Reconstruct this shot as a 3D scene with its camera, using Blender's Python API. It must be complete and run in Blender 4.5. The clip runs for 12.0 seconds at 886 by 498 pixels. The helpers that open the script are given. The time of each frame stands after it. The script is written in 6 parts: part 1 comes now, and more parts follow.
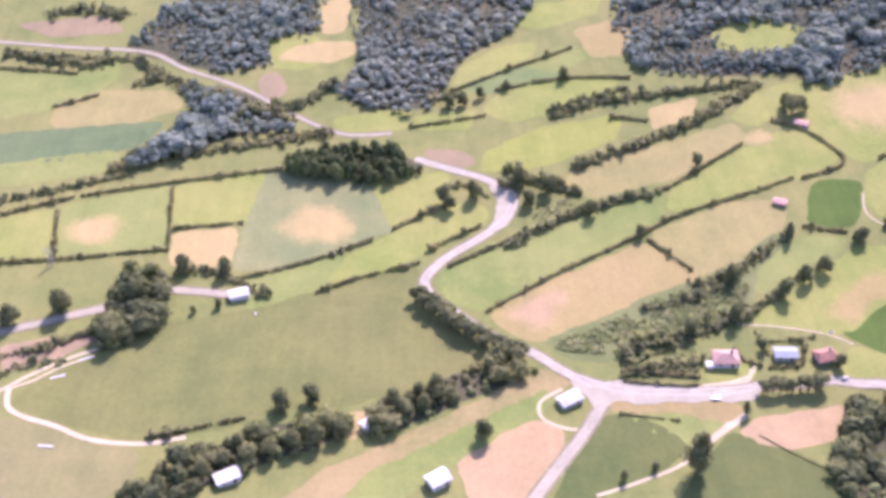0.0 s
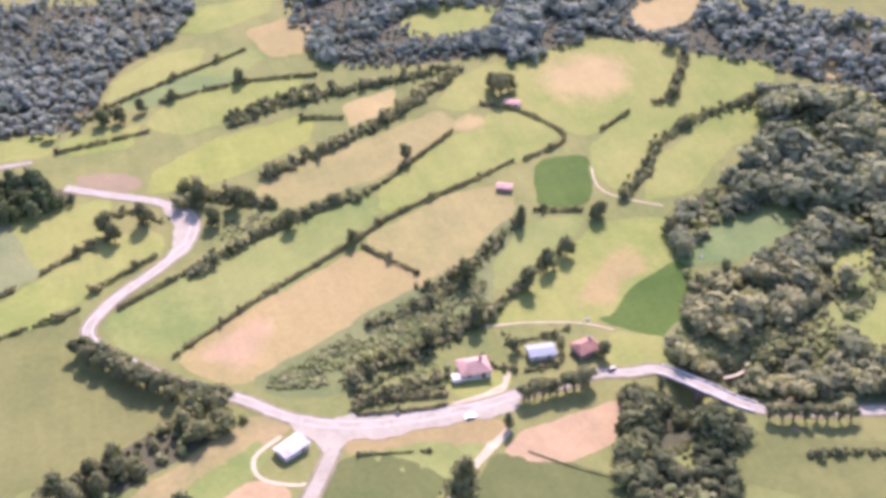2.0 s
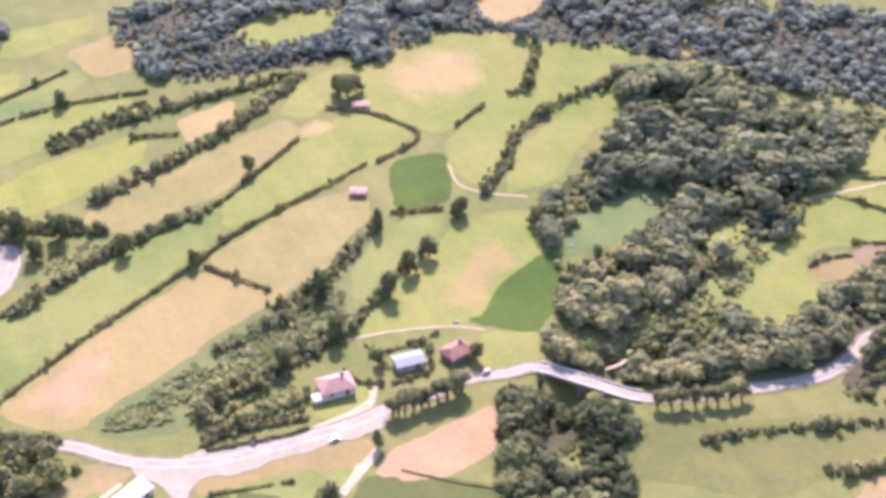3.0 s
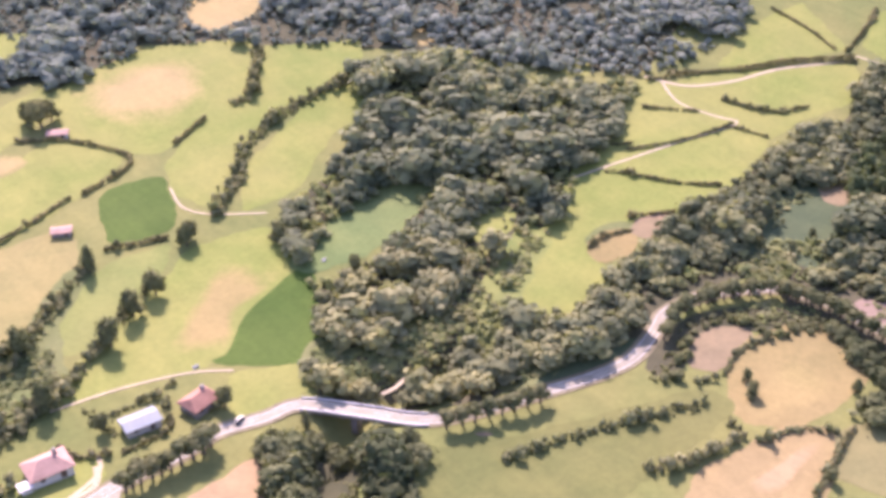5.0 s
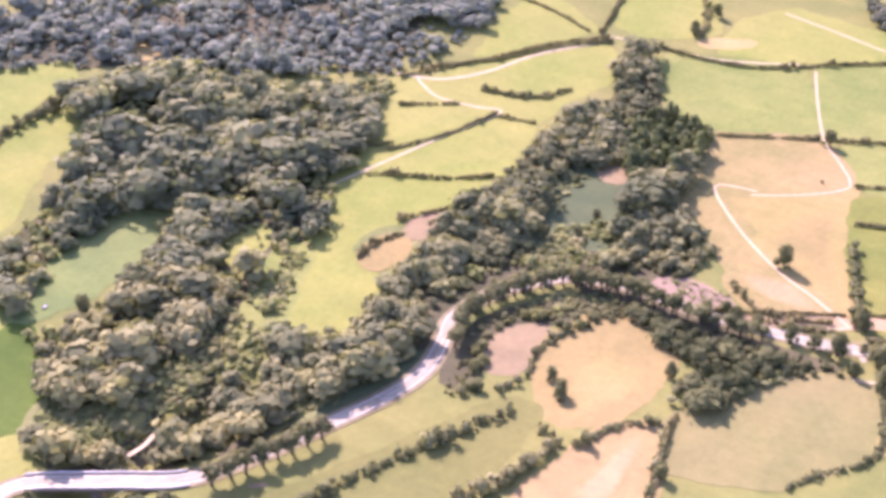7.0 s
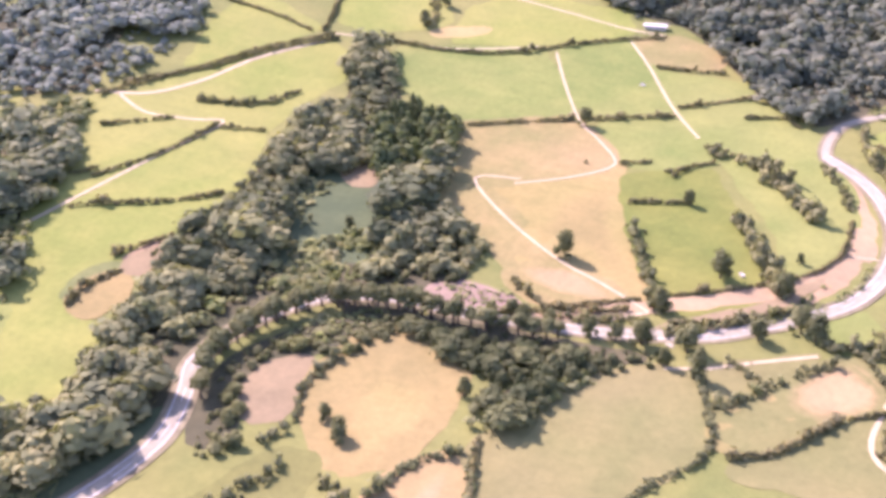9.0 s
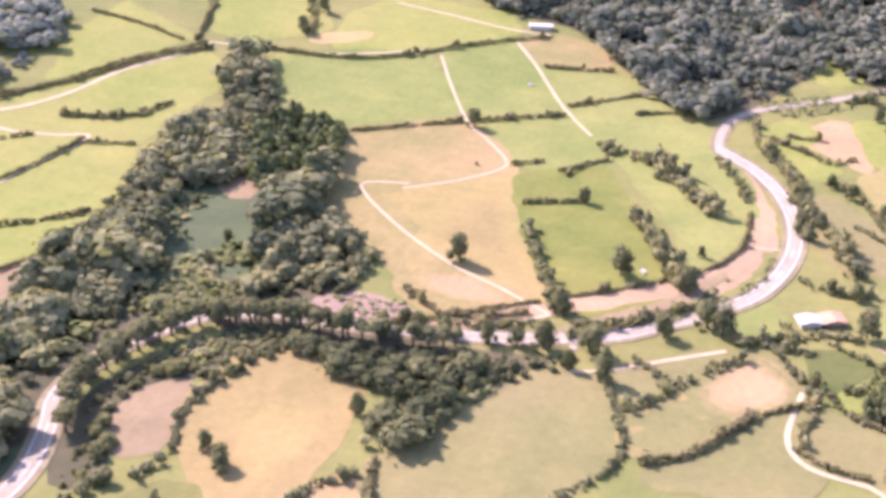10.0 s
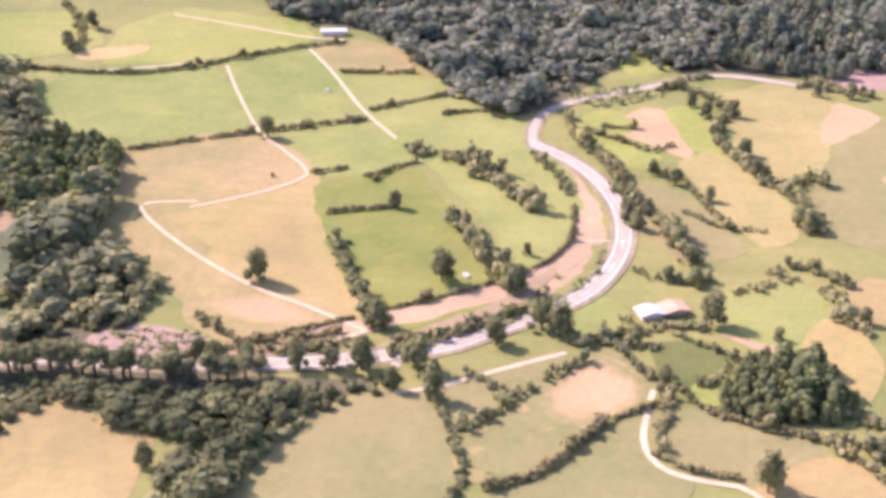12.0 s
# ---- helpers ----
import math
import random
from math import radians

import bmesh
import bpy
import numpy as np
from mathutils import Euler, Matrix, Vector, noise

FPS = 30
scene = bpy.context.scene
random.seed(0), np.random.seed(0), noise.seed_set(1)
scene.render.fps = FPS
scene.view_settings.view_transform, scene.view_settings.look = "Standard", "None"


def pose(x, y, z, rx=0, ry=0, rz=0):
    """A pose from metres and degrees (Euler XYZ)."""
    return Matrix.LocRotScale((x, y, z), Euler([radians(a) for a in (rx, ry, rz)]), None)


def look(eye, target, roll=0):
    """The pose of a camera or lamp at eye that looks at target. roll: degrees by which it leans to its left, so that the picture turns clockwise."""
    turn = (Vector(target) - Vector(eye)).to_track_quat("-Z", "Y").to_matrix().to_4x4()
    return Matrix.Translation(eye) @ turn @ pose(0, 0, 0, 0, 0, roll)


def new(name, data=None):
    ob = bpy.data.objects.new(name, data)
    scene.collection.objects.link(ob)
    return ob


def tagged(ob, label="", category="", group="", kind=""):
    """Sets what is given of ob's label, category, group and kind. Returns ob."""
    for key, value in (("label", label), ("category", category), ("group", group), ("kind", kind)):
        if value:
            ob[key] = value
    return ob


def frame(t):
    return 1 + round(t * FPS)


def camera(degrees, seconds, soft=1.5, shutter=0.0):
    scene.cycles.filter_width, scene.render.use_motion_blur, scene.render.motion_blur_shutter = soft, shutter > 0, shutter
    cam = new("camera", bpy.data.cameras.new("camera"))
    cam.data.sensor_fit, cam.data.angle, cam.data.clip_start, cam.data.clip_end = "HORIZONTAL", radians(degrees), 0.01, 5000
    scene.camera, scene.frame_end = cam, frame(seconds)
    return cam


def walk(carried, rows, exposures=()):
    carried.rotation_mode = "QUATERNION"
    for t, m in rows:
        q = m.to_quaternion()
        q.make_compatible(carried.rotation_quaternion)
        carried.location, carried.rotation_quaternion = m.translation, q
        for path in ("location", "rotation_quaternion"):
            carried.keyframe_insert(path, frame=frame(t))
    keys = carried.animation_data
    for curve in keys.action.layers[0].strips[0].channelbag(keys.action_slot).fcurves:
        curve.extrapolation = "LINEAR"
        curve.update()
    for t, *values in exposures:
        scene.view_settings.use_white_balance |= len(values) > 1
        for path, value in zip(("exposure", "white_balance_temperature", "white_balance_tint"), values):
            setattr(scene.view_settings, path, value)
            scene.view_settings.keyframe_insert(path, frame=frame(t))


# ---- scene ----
cam = camera(42.74, 12.0, soft=4.0)
PATH = [
    (0, -0.00, 0.00, 219.41, 50.844, 2.594, -2.110),
    (0.5, 1.26, 9.54, 205.84, 51.718, 1.852, -5.923),
    (1, 2.78, 20.37, 191.34, 52.626, 1.058, -9.962),
    (1.5, 4.91, 30.21, 179.40, 53.449, 0.223, -13.999),
    (2, 8.66, 38.55, 169.01, 54.204, -0.098, -18.197),
    (2.5, 13.66, 44.47, 159.20, 55.129, -0.130, -21.998),
    (3, 19.29, 49.52, 150.95, 55.843, 0.725, -26.070),
    (3.5, 24.09, 55.15, 143.68, 57.187, 0.164, -29.884),
    (4, 28.45, 60.99, 136.96, 57.835, -0.010, -33.501),
    (4.5, 32.60, 66.72, 130.52, 57.945, 0.114, -36.945),
    (5, 36.69, 71.98, 124.21, 58.011, 0.609, -40.248),
    (5.5, 40.85, 76.27, 117.92, 58.696, 0.349, -43.440),
    (6, 45.09, 81.03, 111.63, 59.392, 0.066, -46.811),
    (6.5, 48.96, 83.93, 107.71, 59.839, 0.111, -50.152),
    (7, 53.40, 86.72, 103.14, 60.280, 0.259, -53.577),
    (7.5, 58.52, 90.55, 98.27, 58.935, 0.070, -57.347),
    (8, 63.91, 94.72, 93.35, 58.473, 0.003, -61.239),
    (8.5, 69.27, 98.66, 88.59, 59.644, -0.030, -65.042),
    (9, 74.26, 101.68, 84.30, 62.265, -0.119, -68.548),
    (9.5, 78.44, 102.81, 80.93, 62.780, -0.270, -71.543),
    (10, 82.48, 103.48, 77.41, 63.391, -0.212, -74.431),
    (10.5, 86.76, 104.03, 74.17, 63.920, -0.227, -77.228),
    (11, 91.30, 105.14, 70.73, 64.406, -0.302, -79.981),
    (11.5, 94.65, 105.33, 67.94, 64.926, -0.255, -82.314),
    (12, 98.46, 105.62, 65.23, 65.358, -0.099, -84.884),
]
walk(cam, [(t, pose(x, y, z, rx, ry, rz)) for t, x, y, z, rx, ry, rz in PATH], [(0.0, 1.22, 5850, 44), (1.2, 1.15, 5950, 42), (3.0, 1.30, 6100, 39), (6.0, 1.42, 6450, 47), (7.0, 1.58, 6400, 52), (9.5, 1.52, 6350, 45), (12.0, 1.40, 6500, 44)])

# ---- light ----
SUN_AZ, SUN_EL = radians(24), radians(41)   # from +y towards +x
world = bpy.data.worlds.new("sky")
scene.world = world
world.use_nodes = True
wn = world.node_tree
sky = wn.nodes.new("ShaderNodeTexSky")
sky.sky_type = "NISHITA"
sky.sun_disc = False
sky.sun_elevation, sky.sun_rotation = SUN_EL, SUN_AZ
wn.links.new(sky.outputs[0], wn.nodes["Background"].inputs[0])
wn.nodes["Background"].inputs[1].default_value = 0.15
sun = new("sun", bpy.data.lights.new("sun", "SUN"))
sun.data.energy, sun.data.angle, sun.data.color = 3.9, radians(0.6), (1.0, 0.93, 0.84)
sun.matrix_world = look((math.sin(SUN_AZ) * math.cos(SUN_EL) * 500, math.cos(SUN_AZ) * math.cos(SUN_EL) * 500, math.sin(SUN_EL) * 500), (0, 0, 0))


# ---- materials ----
def nodes_of(name):
    m = bpy.data.materials.new(name)
    m.use_nodes = True
    return m, m.node_tree, m.node_tree.nodes["Principled BSDF"]


def noise_node(nt, scale, detail=4.0, coords=None, rough=0.6):
    n = nt.nodes.new("ShaderNodeTexNoise")
    n.inputs["Scale"].default_value, n.inputs["Detail"].default_value, n.inputs["Roughness"].default_value = scale, detail, rough
    if coords:
        nt.links.new(coords, n.inputs["Vector"])
    return n.outputs["Fac"]


def ramp(nt, fac, stops):
    r = nt.nodes.new("ShaderNodeValToRGB")
    while len(r.color_ramp.elements) < len(stops):
        r.color_ramp.elements.new(0.5)
    for e, (p, c) in zip(r.color_ramp.elements, stops):
        e.position, e.color = p, (*c, 1)
    nt.links.new(fac, r.inputs[0])
    return r.outputs[0]


def mix(nt, fac, a, b, blend="MIX"):
    n = nt.nodes.new("ShaderNodeMix")
    n.data_type, n.blend_type = "RGBA", blend
    for i, v in ((0, fac), (6, a), (7, b)):
        if isinstance(v, (int, float)):
            n.inputs[i].default_value = v
        elif isinstance(v, tuple):
            n.inputs[i].default_value = (*v, 1)
        else:
            nt.links.new(v, n.inputs[i])
    return n.outputs[2]


def place_node(nt, scale=(1, 1, 1), turn=0.0):
    g = nt.nodes.new("ShaderNodeNewGeometry")
    m = nt.nodes.new("ShaderNodeMapping")
    m.inputs["Scale"].default_value = scale
    m.inputs["Rotation"].default_value = (0, 0, turn)
    nt.links.new(g.outputs["Position"], m.inputs["Vector"])
    return m.outputs[0]


def bump(nt, bsdf, height, strength, distance=0.1):
    b = nt.nodes.new("ShaderNodeBump")
    b.inputs["Strength"].default_value, b.inputs["Distance"].default_value = strength, distance
    nt.links.new(height, b.inputs["Height"])
    nt.links.new(b.outputs[0], bsdf.inputs["Normal"])


def shade(c, k, tint=(1, 1, 1)):
    return tuple(min(0.9, v * k * t) for v, t in zip(c, tint))


def grass_colour(nt, colour, second, streak, turn, noises):
    broad, mid, tuft = noises
    rows = noise_node(nt, 1.0, 3.0, place_node(nt, (0.30, 0.02, 0.1), turn))
    c = mix(nt, ramp(nt, broad, [(0.42, (0, 0, 0)), (0.60, (1, 1, 1))]), colour, second)
    c = mix(nt, ramp(nt, mid, [(0.38, (0, 0, 0)), (0.7, (0.6, 0.6, 0.6))]), c, shade(second, 1.18, (1.02, 0.99, 0.94)))
    c = mix(nt, streak, c, ramp(nt, rows, [(0.3, (0.72, 0.75, 0.72)), (0.7, (1.2, 1.17, 1.14))]), "MULTIPLY")
    return mix(nt, 0.35, c, ramp(nt, tuft, [(0.25, (0.62, 0.64, 0.6)), (0.75, (1.3, 1.28, 1.22))]), "MULTIPLY")


def grass_material(name, pair, streak=0.3, turn=0.5, worn=None):
    """Pasture: broad dry and lush drifts, mown or grazed streaks, tufts. worn: a second sward that takes over towards the middle of a patch."""
    m, nt, bs = nodes_of(name)
    p = place_node(nt)
    noises = noise_node(nt, 0.022, 3.0, p), noise_node(nt, 0.10, 5.0, p, 0.6), noise_node(nt, 0.8, 6.0, p, 0.7)
    c = grass_colour(nt, *pair, streak, turn, noises)
    if worn:
        at = nt.nodes.new("ShaderNodeAttribute")
        at.attribute_name = "cover"
        ad = nt.nodes.new("ShaderNodeMath")
        ad.operation = "MULTIPLY_ADD"
        nt.links.new(noises[1], ad.inputs[0])
        ad.inputs[1].default_value = 0.8
        nt.links.new(at.outputs["Fac"], ad.inputs[2])
        c = mix(nt, ramp(nt, ad.outputs[0], [(0.66, (0, 0, 0)), (1.15, (1, 1, 1))]), c, grass_colour(nt, *worn, 0.2, 1.0, noises))
    nt.links.new(c, bs.inputs["Base Color"])
    bs.inputs["Roughness"].default_value = 0.92
    bs.inputs["Specular IOR Level"].default_value = 0.12
    bump(nt, bs, noises[2], 0.35, 0.2)
    return m


PALETTE = {
    "olive": ((0.126, 0.137, 0.048), (0.160, 0.157, 0.058)),
    "olive2": ((0.162, 0.163, 0.068), (0.204, 0.180, 0.084)),
    "lime": ((0.180, 0.210, 0.056), (0.230, 0.230, 0.074)),
    "brightlime": ((0.188, 0.216, 0.052), (0.230, 0.234, 0.066)),
    "green": ((0.150, 0.186, 0.056), (0.205, 0.216, 0.074)),
    "bright": ((0.133, 0.157, 0.042), (0.177, 0.181, 0.053)),
    "bluegreen": ((0.148, 0.176, 0.080), (0.200, 0.200, 0.092)),
    "tan": ((0.310, 0.248, 0.108), (0.340, 0.258, 0.122)),
    "ochre": ((0.256, 0.212, 0.086), (0.285, 0.218, 0.098)),
    "tangreen": ((0.210, 0.188, 0.078), (0.285, 0.212, 0.106)),
    "pink": ((0.316, 0.220, 0.122), (0.344, 0.240, 0.140)),
    "rose": ((0.214, 0.164, 0.099), (0.242, 0.184, 0.113)),
    "mauve": ((0.360, 0.232, 0.212), (0.255, 0.185, 0.142)),
    "earth": ((0.235, 0.165, 0.108), (0.330, 0.240, 0.150)),
    "straw": ((0.222, 0.202, 0.080), (0.262, 0.220, 0.094)),
    "clay": ((0.232, 0.186, 0.081), (0.260, 0.199, 0.091)),
    # tree shade is mixed into this dark grass colour
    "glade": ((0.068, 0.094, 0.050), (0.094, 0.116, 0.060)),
    "dark": ((0.058, 0.100, 0.020), (0.076, 0.116, 0.026)),
    "dark2": ((0.124, 0.170, 0.062), (0.158, 0.190, 0.072)),
    "teal": ((0.092, 0.134, 0.062), (0.118, 0.152, 0.072)),
    "dgreen": ((0.078, 0.103, 0.034), (0.110, 0.121, 0.043)),
    "rough": ((0.110, 0.138, 0.050), (0.168, 0.176, 0.076)),
}
FIELD_WORDS = {
    "olive": "broad dull olive pasture, evenly grazed", "olive2": "dry olive-brown pasture beside a track",
    "lime": "yellow-green hay meadow, lightly mottled", "brightlime": "bright lime-green young meadow",
    "green": "fresh green pasture with faint mown streaks", "bright": "lush green meadow with faint grazing lines",
    "bluegreen": "bluish green meadow with pale drifts", "tan": "dry straw-coloured mown field",
    "ochre": "golden ochre mown hayfield, drying", "tangreen": "half-dry meadow, tan and green",
    "pink": "pinkish bare ploughed plot of dry soil", "mauve": "mauve-brown stony bank with sparse heath",
    "rose": "dull pink bare plot inside a hedge",
    "earth": "bare brown earth cutting beside the road",
    "straw": "faded yellowish hay strip between hedges",
    "clay": "dry tan mown field with a reddish cast",
    "glade": "bluish green open ground in the wood, darkened in colour for shade",
    "dark": "deep green dense crop field", "dark2": "dark bluish green clearing between woods",
    "teal": "bluish dark green leafy crop strip",
    "dgreen": "dark green pasture with worn patches", "rough": "rough scrubby ground with tall weeds",
}
STREAK = {k: (0.35 if k in ("dark", "bright") else 0.2, 0.3 + 0.37 * i) for i, k in enumerate(PALETTE)}
GRASS = {k: grass_material("grass_" + k, PALETTE[k], *STREAK[k]) for k in PALETTE}
WORN = {}
M_GROUND = grass_material("rough_pasture", ((0.146, 0.164, 0.056), (0.196, 0.190, 0.070)))
M_FLOOR = grass_material("woodland_floor", ((0.068, 0.070, 0.040), (0.100, 0.090, 0.054)))


def leaf_material(name, dark, light, pale, vary=0.22):
    m, nt, bs = nodes_of(name)
    g = nt.nodes.new("ShaderNodeNewGeometry")
    o = nt.nodes.new("ShaderNodeObjectInfo")
    drift = noise_node(nt, 0.20, 2.0, g.outputs["Position"])
    c = ramp(nt, drift, [(0.32, dark), (0.5, light), (0.68, pale)])
    c = mix(nt, vary, c, ramp(nt, g.outputs["Random Per Island"], [(0.0, (0.6, 0.62, 0.6)), (1.0, (1.4, 1.36, 1.34))]), "MULTIPLY")
    c = mix(nt, 0.5, c, ramp(nt, o.outputs["Random"], [(0.0, (0.75, 0.82, 0.8)), (1.0, (1.3, 1.18, 1.1))]), "MULTIPLY")
    own = nt.nodes.new("ShaderNodeAttribute")
    own.attribute_name = "tone"
    c = mix(nt, 1.0, c, ramp(nt, own.outputs["Fac"], [(0.0, (0.50, 0.57, 0.58)), (0.5, (1, 1, 1)), (0.85, (1.20, 1.18, 1.02)), (1.0, (1.28, 1.32, 0.98))]), "MULTIPLY")
    nt.links.new(c, bs.inputs["Base Color"])
    bs.inputs["Roughness"].default_value, bs.inputs["Specular IOR Level"].default_value = 0.85, 0.12
    tr = nt.nodes.new("ShaderNodeBsdfTranslucent")
    nt.links.new(mix(nt, 1.0, c, (1.15, 1.2, 0.75), "MULTIPLY"), tr.inputs[0])
    ms = nt.nodes.new("ShaderNodeMixShader")
    ms.inputs[0].default_value = 0.28
    nt.links.new(bs.outputs[0], ms.inputs[1])
    nt.links.new(tr.outputs[0], ms.inputs[2])
    nt.links.new(ms.outputs[0], nt.nodes["Material Output"].inputs[0])
    return m


M_BELT = leaf_material("belt_leaves", (0.180, 0.180, 0.096), (0.245, 0.238, 0.128), (0.315, 0.296, 0.166))
M_LEAF = leaf_material("tree_leaves", (0.114, 0.126, 0.062), (0.168, 0.173, 0.087), (0.230, 0.226, 0.116))
M_WOOD = leaf_material("woodland_leaves", (0.148, 0.162, 0.098), (0.226, 0.230, 0.126), (0.302, 0.290, 0.152))
# between near and far wood colours: part of the haze is mixed in
M_MID = leaf_material("part_hazed_wood_leaves", (0.156, 0.173, 0.112), (0.230, 0.243, 0.144), (0.306, 0.304, 0.172))
# pale blue-grey base colour stands in for haze over the far woods
M_FAR_HAZED = leaf_material("hazed_far_leaves", (0.205, 0.232, 0.204), (0.262, 0.286, 0.244), (0.318, 0.336, 0.276), 0.10)
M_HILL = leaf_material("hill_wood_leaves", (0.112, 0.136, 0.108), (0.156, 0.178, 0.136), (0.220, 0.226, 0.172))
M_PINE = leaf_material("conifer_needles", (0.100, 0.126, 0.062), (0.132, 0.156, 0.076), (0.180, 0.194, 0.098))
M_HEDGE = leaf_material("hedge_leaves", (0.170, 0.158, 0.084), (0.225, 0.204, 0.108), (0.280, 0.250, 0.140))
M_SCRUB = leaf_material("scrub_leaves", (0.185, 0.212, 0.092), (0.250, 0.266, 0.118), (0.330, 0.312, 0.170))


def plain_material(name, colour, rough=0.8, grain=2.0, spread=0.25, relief=0.2, metal=0.0):
    m, nt, bs = nodes_of(name)
    p = place_node(nt)
    a, b = noise_node(nt, grain, 5.0, p, 0.65), noise_node(nt, grain * 0.13, 3.0, p)
    c = mix(nt, 1.0, colour, ramp(nt, a, [(0.25, (1 - spread,) * 3), (0.75, (1 + spread,) * 3)]), "MULTIPLY")
    c = mix(nt, 1.0, c, ramp(nt, b, [(0.3, (1 - spread * 0.7,) * 3), (0.7, (1 + spread * 0.6,) * 3)]), "MULTIPLY")
    nt.links.new(c, bs.inputs["Base Color"])
    bs.inputs["Roughness"].default_value, bs.inputs["Metallic"].default_value = rough, metal
    if relief:
        bump(nt, bs, a, relief, 0.05)
    return m


M_BARK = plain_material("bark", (0.11, 0.085, 0.06), 0.9, 6.0, 0.35, 0.6)
M_ROAD = plain_material("worn_pale_asphalt", (0.306, 0.266, 0.198), 0.9, 1.2, 0.20, 0.2)
M_LINE = plain_material("road_paint", (0.50, 0.46, 0.44), 0.6, 3.0, 0.15, 0.0)
M_TRACK = plain_material("pale_gravel_track", (0.44, 0.355, 0.235), 0.95, 2.0, 0.18, 0.4)
M_VERGE = plain_material("dry_verge", (0.20, 0.165, 0.095), 0.95, 0.8, 0.35, 0.5)
M_WALL = plain_material("whitewashed_render", (0.52, 0.48, 0.44), 0.85, 3.0, 0.12, 0.2)
M_STONE = plain_material("grey_stone", (0.26, 0.22, 0.20), 0.9, 3.0, 0.3, 0.4)
M_ROOF_RED = plain_material("pink_red_roof_tiles", (0.44, 0.255, 0.205), 0.8, 4.0, 0.25, 0.5)
M_ROOF_BROWN = plain_material("rust_brown_roof_tiles", (0.34, 0.165, 0.120), 0.85, 4.0, 0.3, 0.5)
M_ROOF_TAN = plain_material("tan_roof_tiles", (0.40, 0.25, 0.16), 0.85, 4.0, 0.25, 0.5)
M_ROOF_GREY = plain_material("pale_grey_sheet_roof", (0.20, 0.225, 0.25), 0.6, 1.5, 0.12, 0.1)
M_ROOF_PALE = plain_material("weathered_pale_roof", (0.40, 0.385, 0.37), 0.7, 0.9, 0.3, 0.1)
M_ROOF_WHITE = plain_material("white_sheet_roof", (0.58, 0.54, 0.53), 0.55, 1.5, 0.1, 0.1)
M_WOODEN = plain_material("dark_stained_wood", (0.10, 0.065, 0.045), 0.7, 5.0, 0.3, 0.3)
M_GLASS = plain_material("dark_window_glass", (0.04, 0.045, 0.05), 0.3, 1.0, 0.1, 0.0)
M_STEEL = plain_material("galvanised_steel", (0.52, 0.52, 0.52), 0.45, 3.0, 0.15, 0.0, 0.7)
M_RUBBER = plain_material("tyre_rubber", (0.03, 0.03, 0.03), 0.9, 5.0, 0.2, 0.0)
M_CAR_WHITE = plain_material("white_car_paint", (0.75, 0.75, 0.74), 0.25, 1.0, 0.04, 0.0)
M_CAR_GREY = plain_material("dark_grey_car_paint", (0.045, 0.048, 0.052), 0.45, 1.0, 0.06, 0.0)

# ---- the lie of the land ----
UNIT = 126.0


def soft(v, lo, hi):
    s = 0.25
    return lo + s * np.logaddexp(0, (v - lo) / s) - s * np.logaddexp(0, (v - hi) / s)


RAVINE = [(149.1, 195.2), (133, 199.4), (123.1, 198.4), (115, 194.4), (107.7, 187.1)]


def lie(x, y):
    """Height of the gently rolling valley floor at a plan position."""
    a = soft(np.asarray(x, float) / UNIT, -0.9, 3.1) - 1.0
    b = soft(np.asarray(y, float) / UNIT, 0.3, 3.3) - 1.3
    return UNIT * (-0.02383 + -0.00530 * b + 0.03255 * b ** 2 + -0.02192 * a + 0.03238 * a * b + 0.03744 * a ** 2)


def land(x, y):
    """The valley floor with the stream's gully cut into it."""
    x, y = np.asarray(x, float), np.asarray(y, float)
    near = np.full(x.shape, 1e9)
    for (x0, y0), (x1, y1) in zip(RAVINE, RAVINE[1:]):
        s = np.clip(((x - x0) * (x1 - x0) + (y - y0) * (y1 - y0)) / ((x1 - x0) ** 2 + (y1 - y0) ** 2), 0, 1)
        near = np.minimum(near, np.hypot(x - x0 - s * (x1 - x0), y - y0 - s * (y1 - y0)))
    return lie(x, y) - 5.0 * np.exp(-(near / 4.5) ** 2)


def mesh_of(name, verts, faces):
    me = bpy.data.meshes.new(name)
    me.from_pydata([tuple(map(float, v)) for v in verts], [], [tuple(map(int, f)) for f in faces])
    me.update()
    return me


def array_mesh(name, verts, quads=None, tris=None):
    """A mesh from arrays of corners and of faces."""
    me = bpy.data.meshes.new(name)
    loops, starts, n = [], [], 0
    for arr, k in ((quads, 4), (tris, 3)):
        if arr is not None and len(arr):
            loops.append(np.asarray(arr, np.int32).ravel())
            starts.append(n + k * np.arange(len(arr), dtype=np.int32))
            n += k * len(arr)
    loops, starts = np.concatenate(loops), np.concatenate(starts)
    me.vertices.add(len(verts))
    me.vertices.foreach_set("co", np.asarray(verts, np.float32).ravel())
    me.loops.add(len(loops))
    me.loops.foreach_set("vertex_index", loops)
    me.polygons.add(len(starts))
    me.polygons.foreach_set("loop_start", starts)
    me.update(calc_edges=True)
    return me


def put(name, me, material, parent=None, label="", smooth=False):
    if not me.materials:
        me.materials.append(material)
    ob = new(name, me)
    if parent:
        ob.parent = parent
    if label:
        ob["label"] = label
    if smooth:
        me.polygons.foreach_set("use_smooth", [True] * len(me.polygons))
    return ob


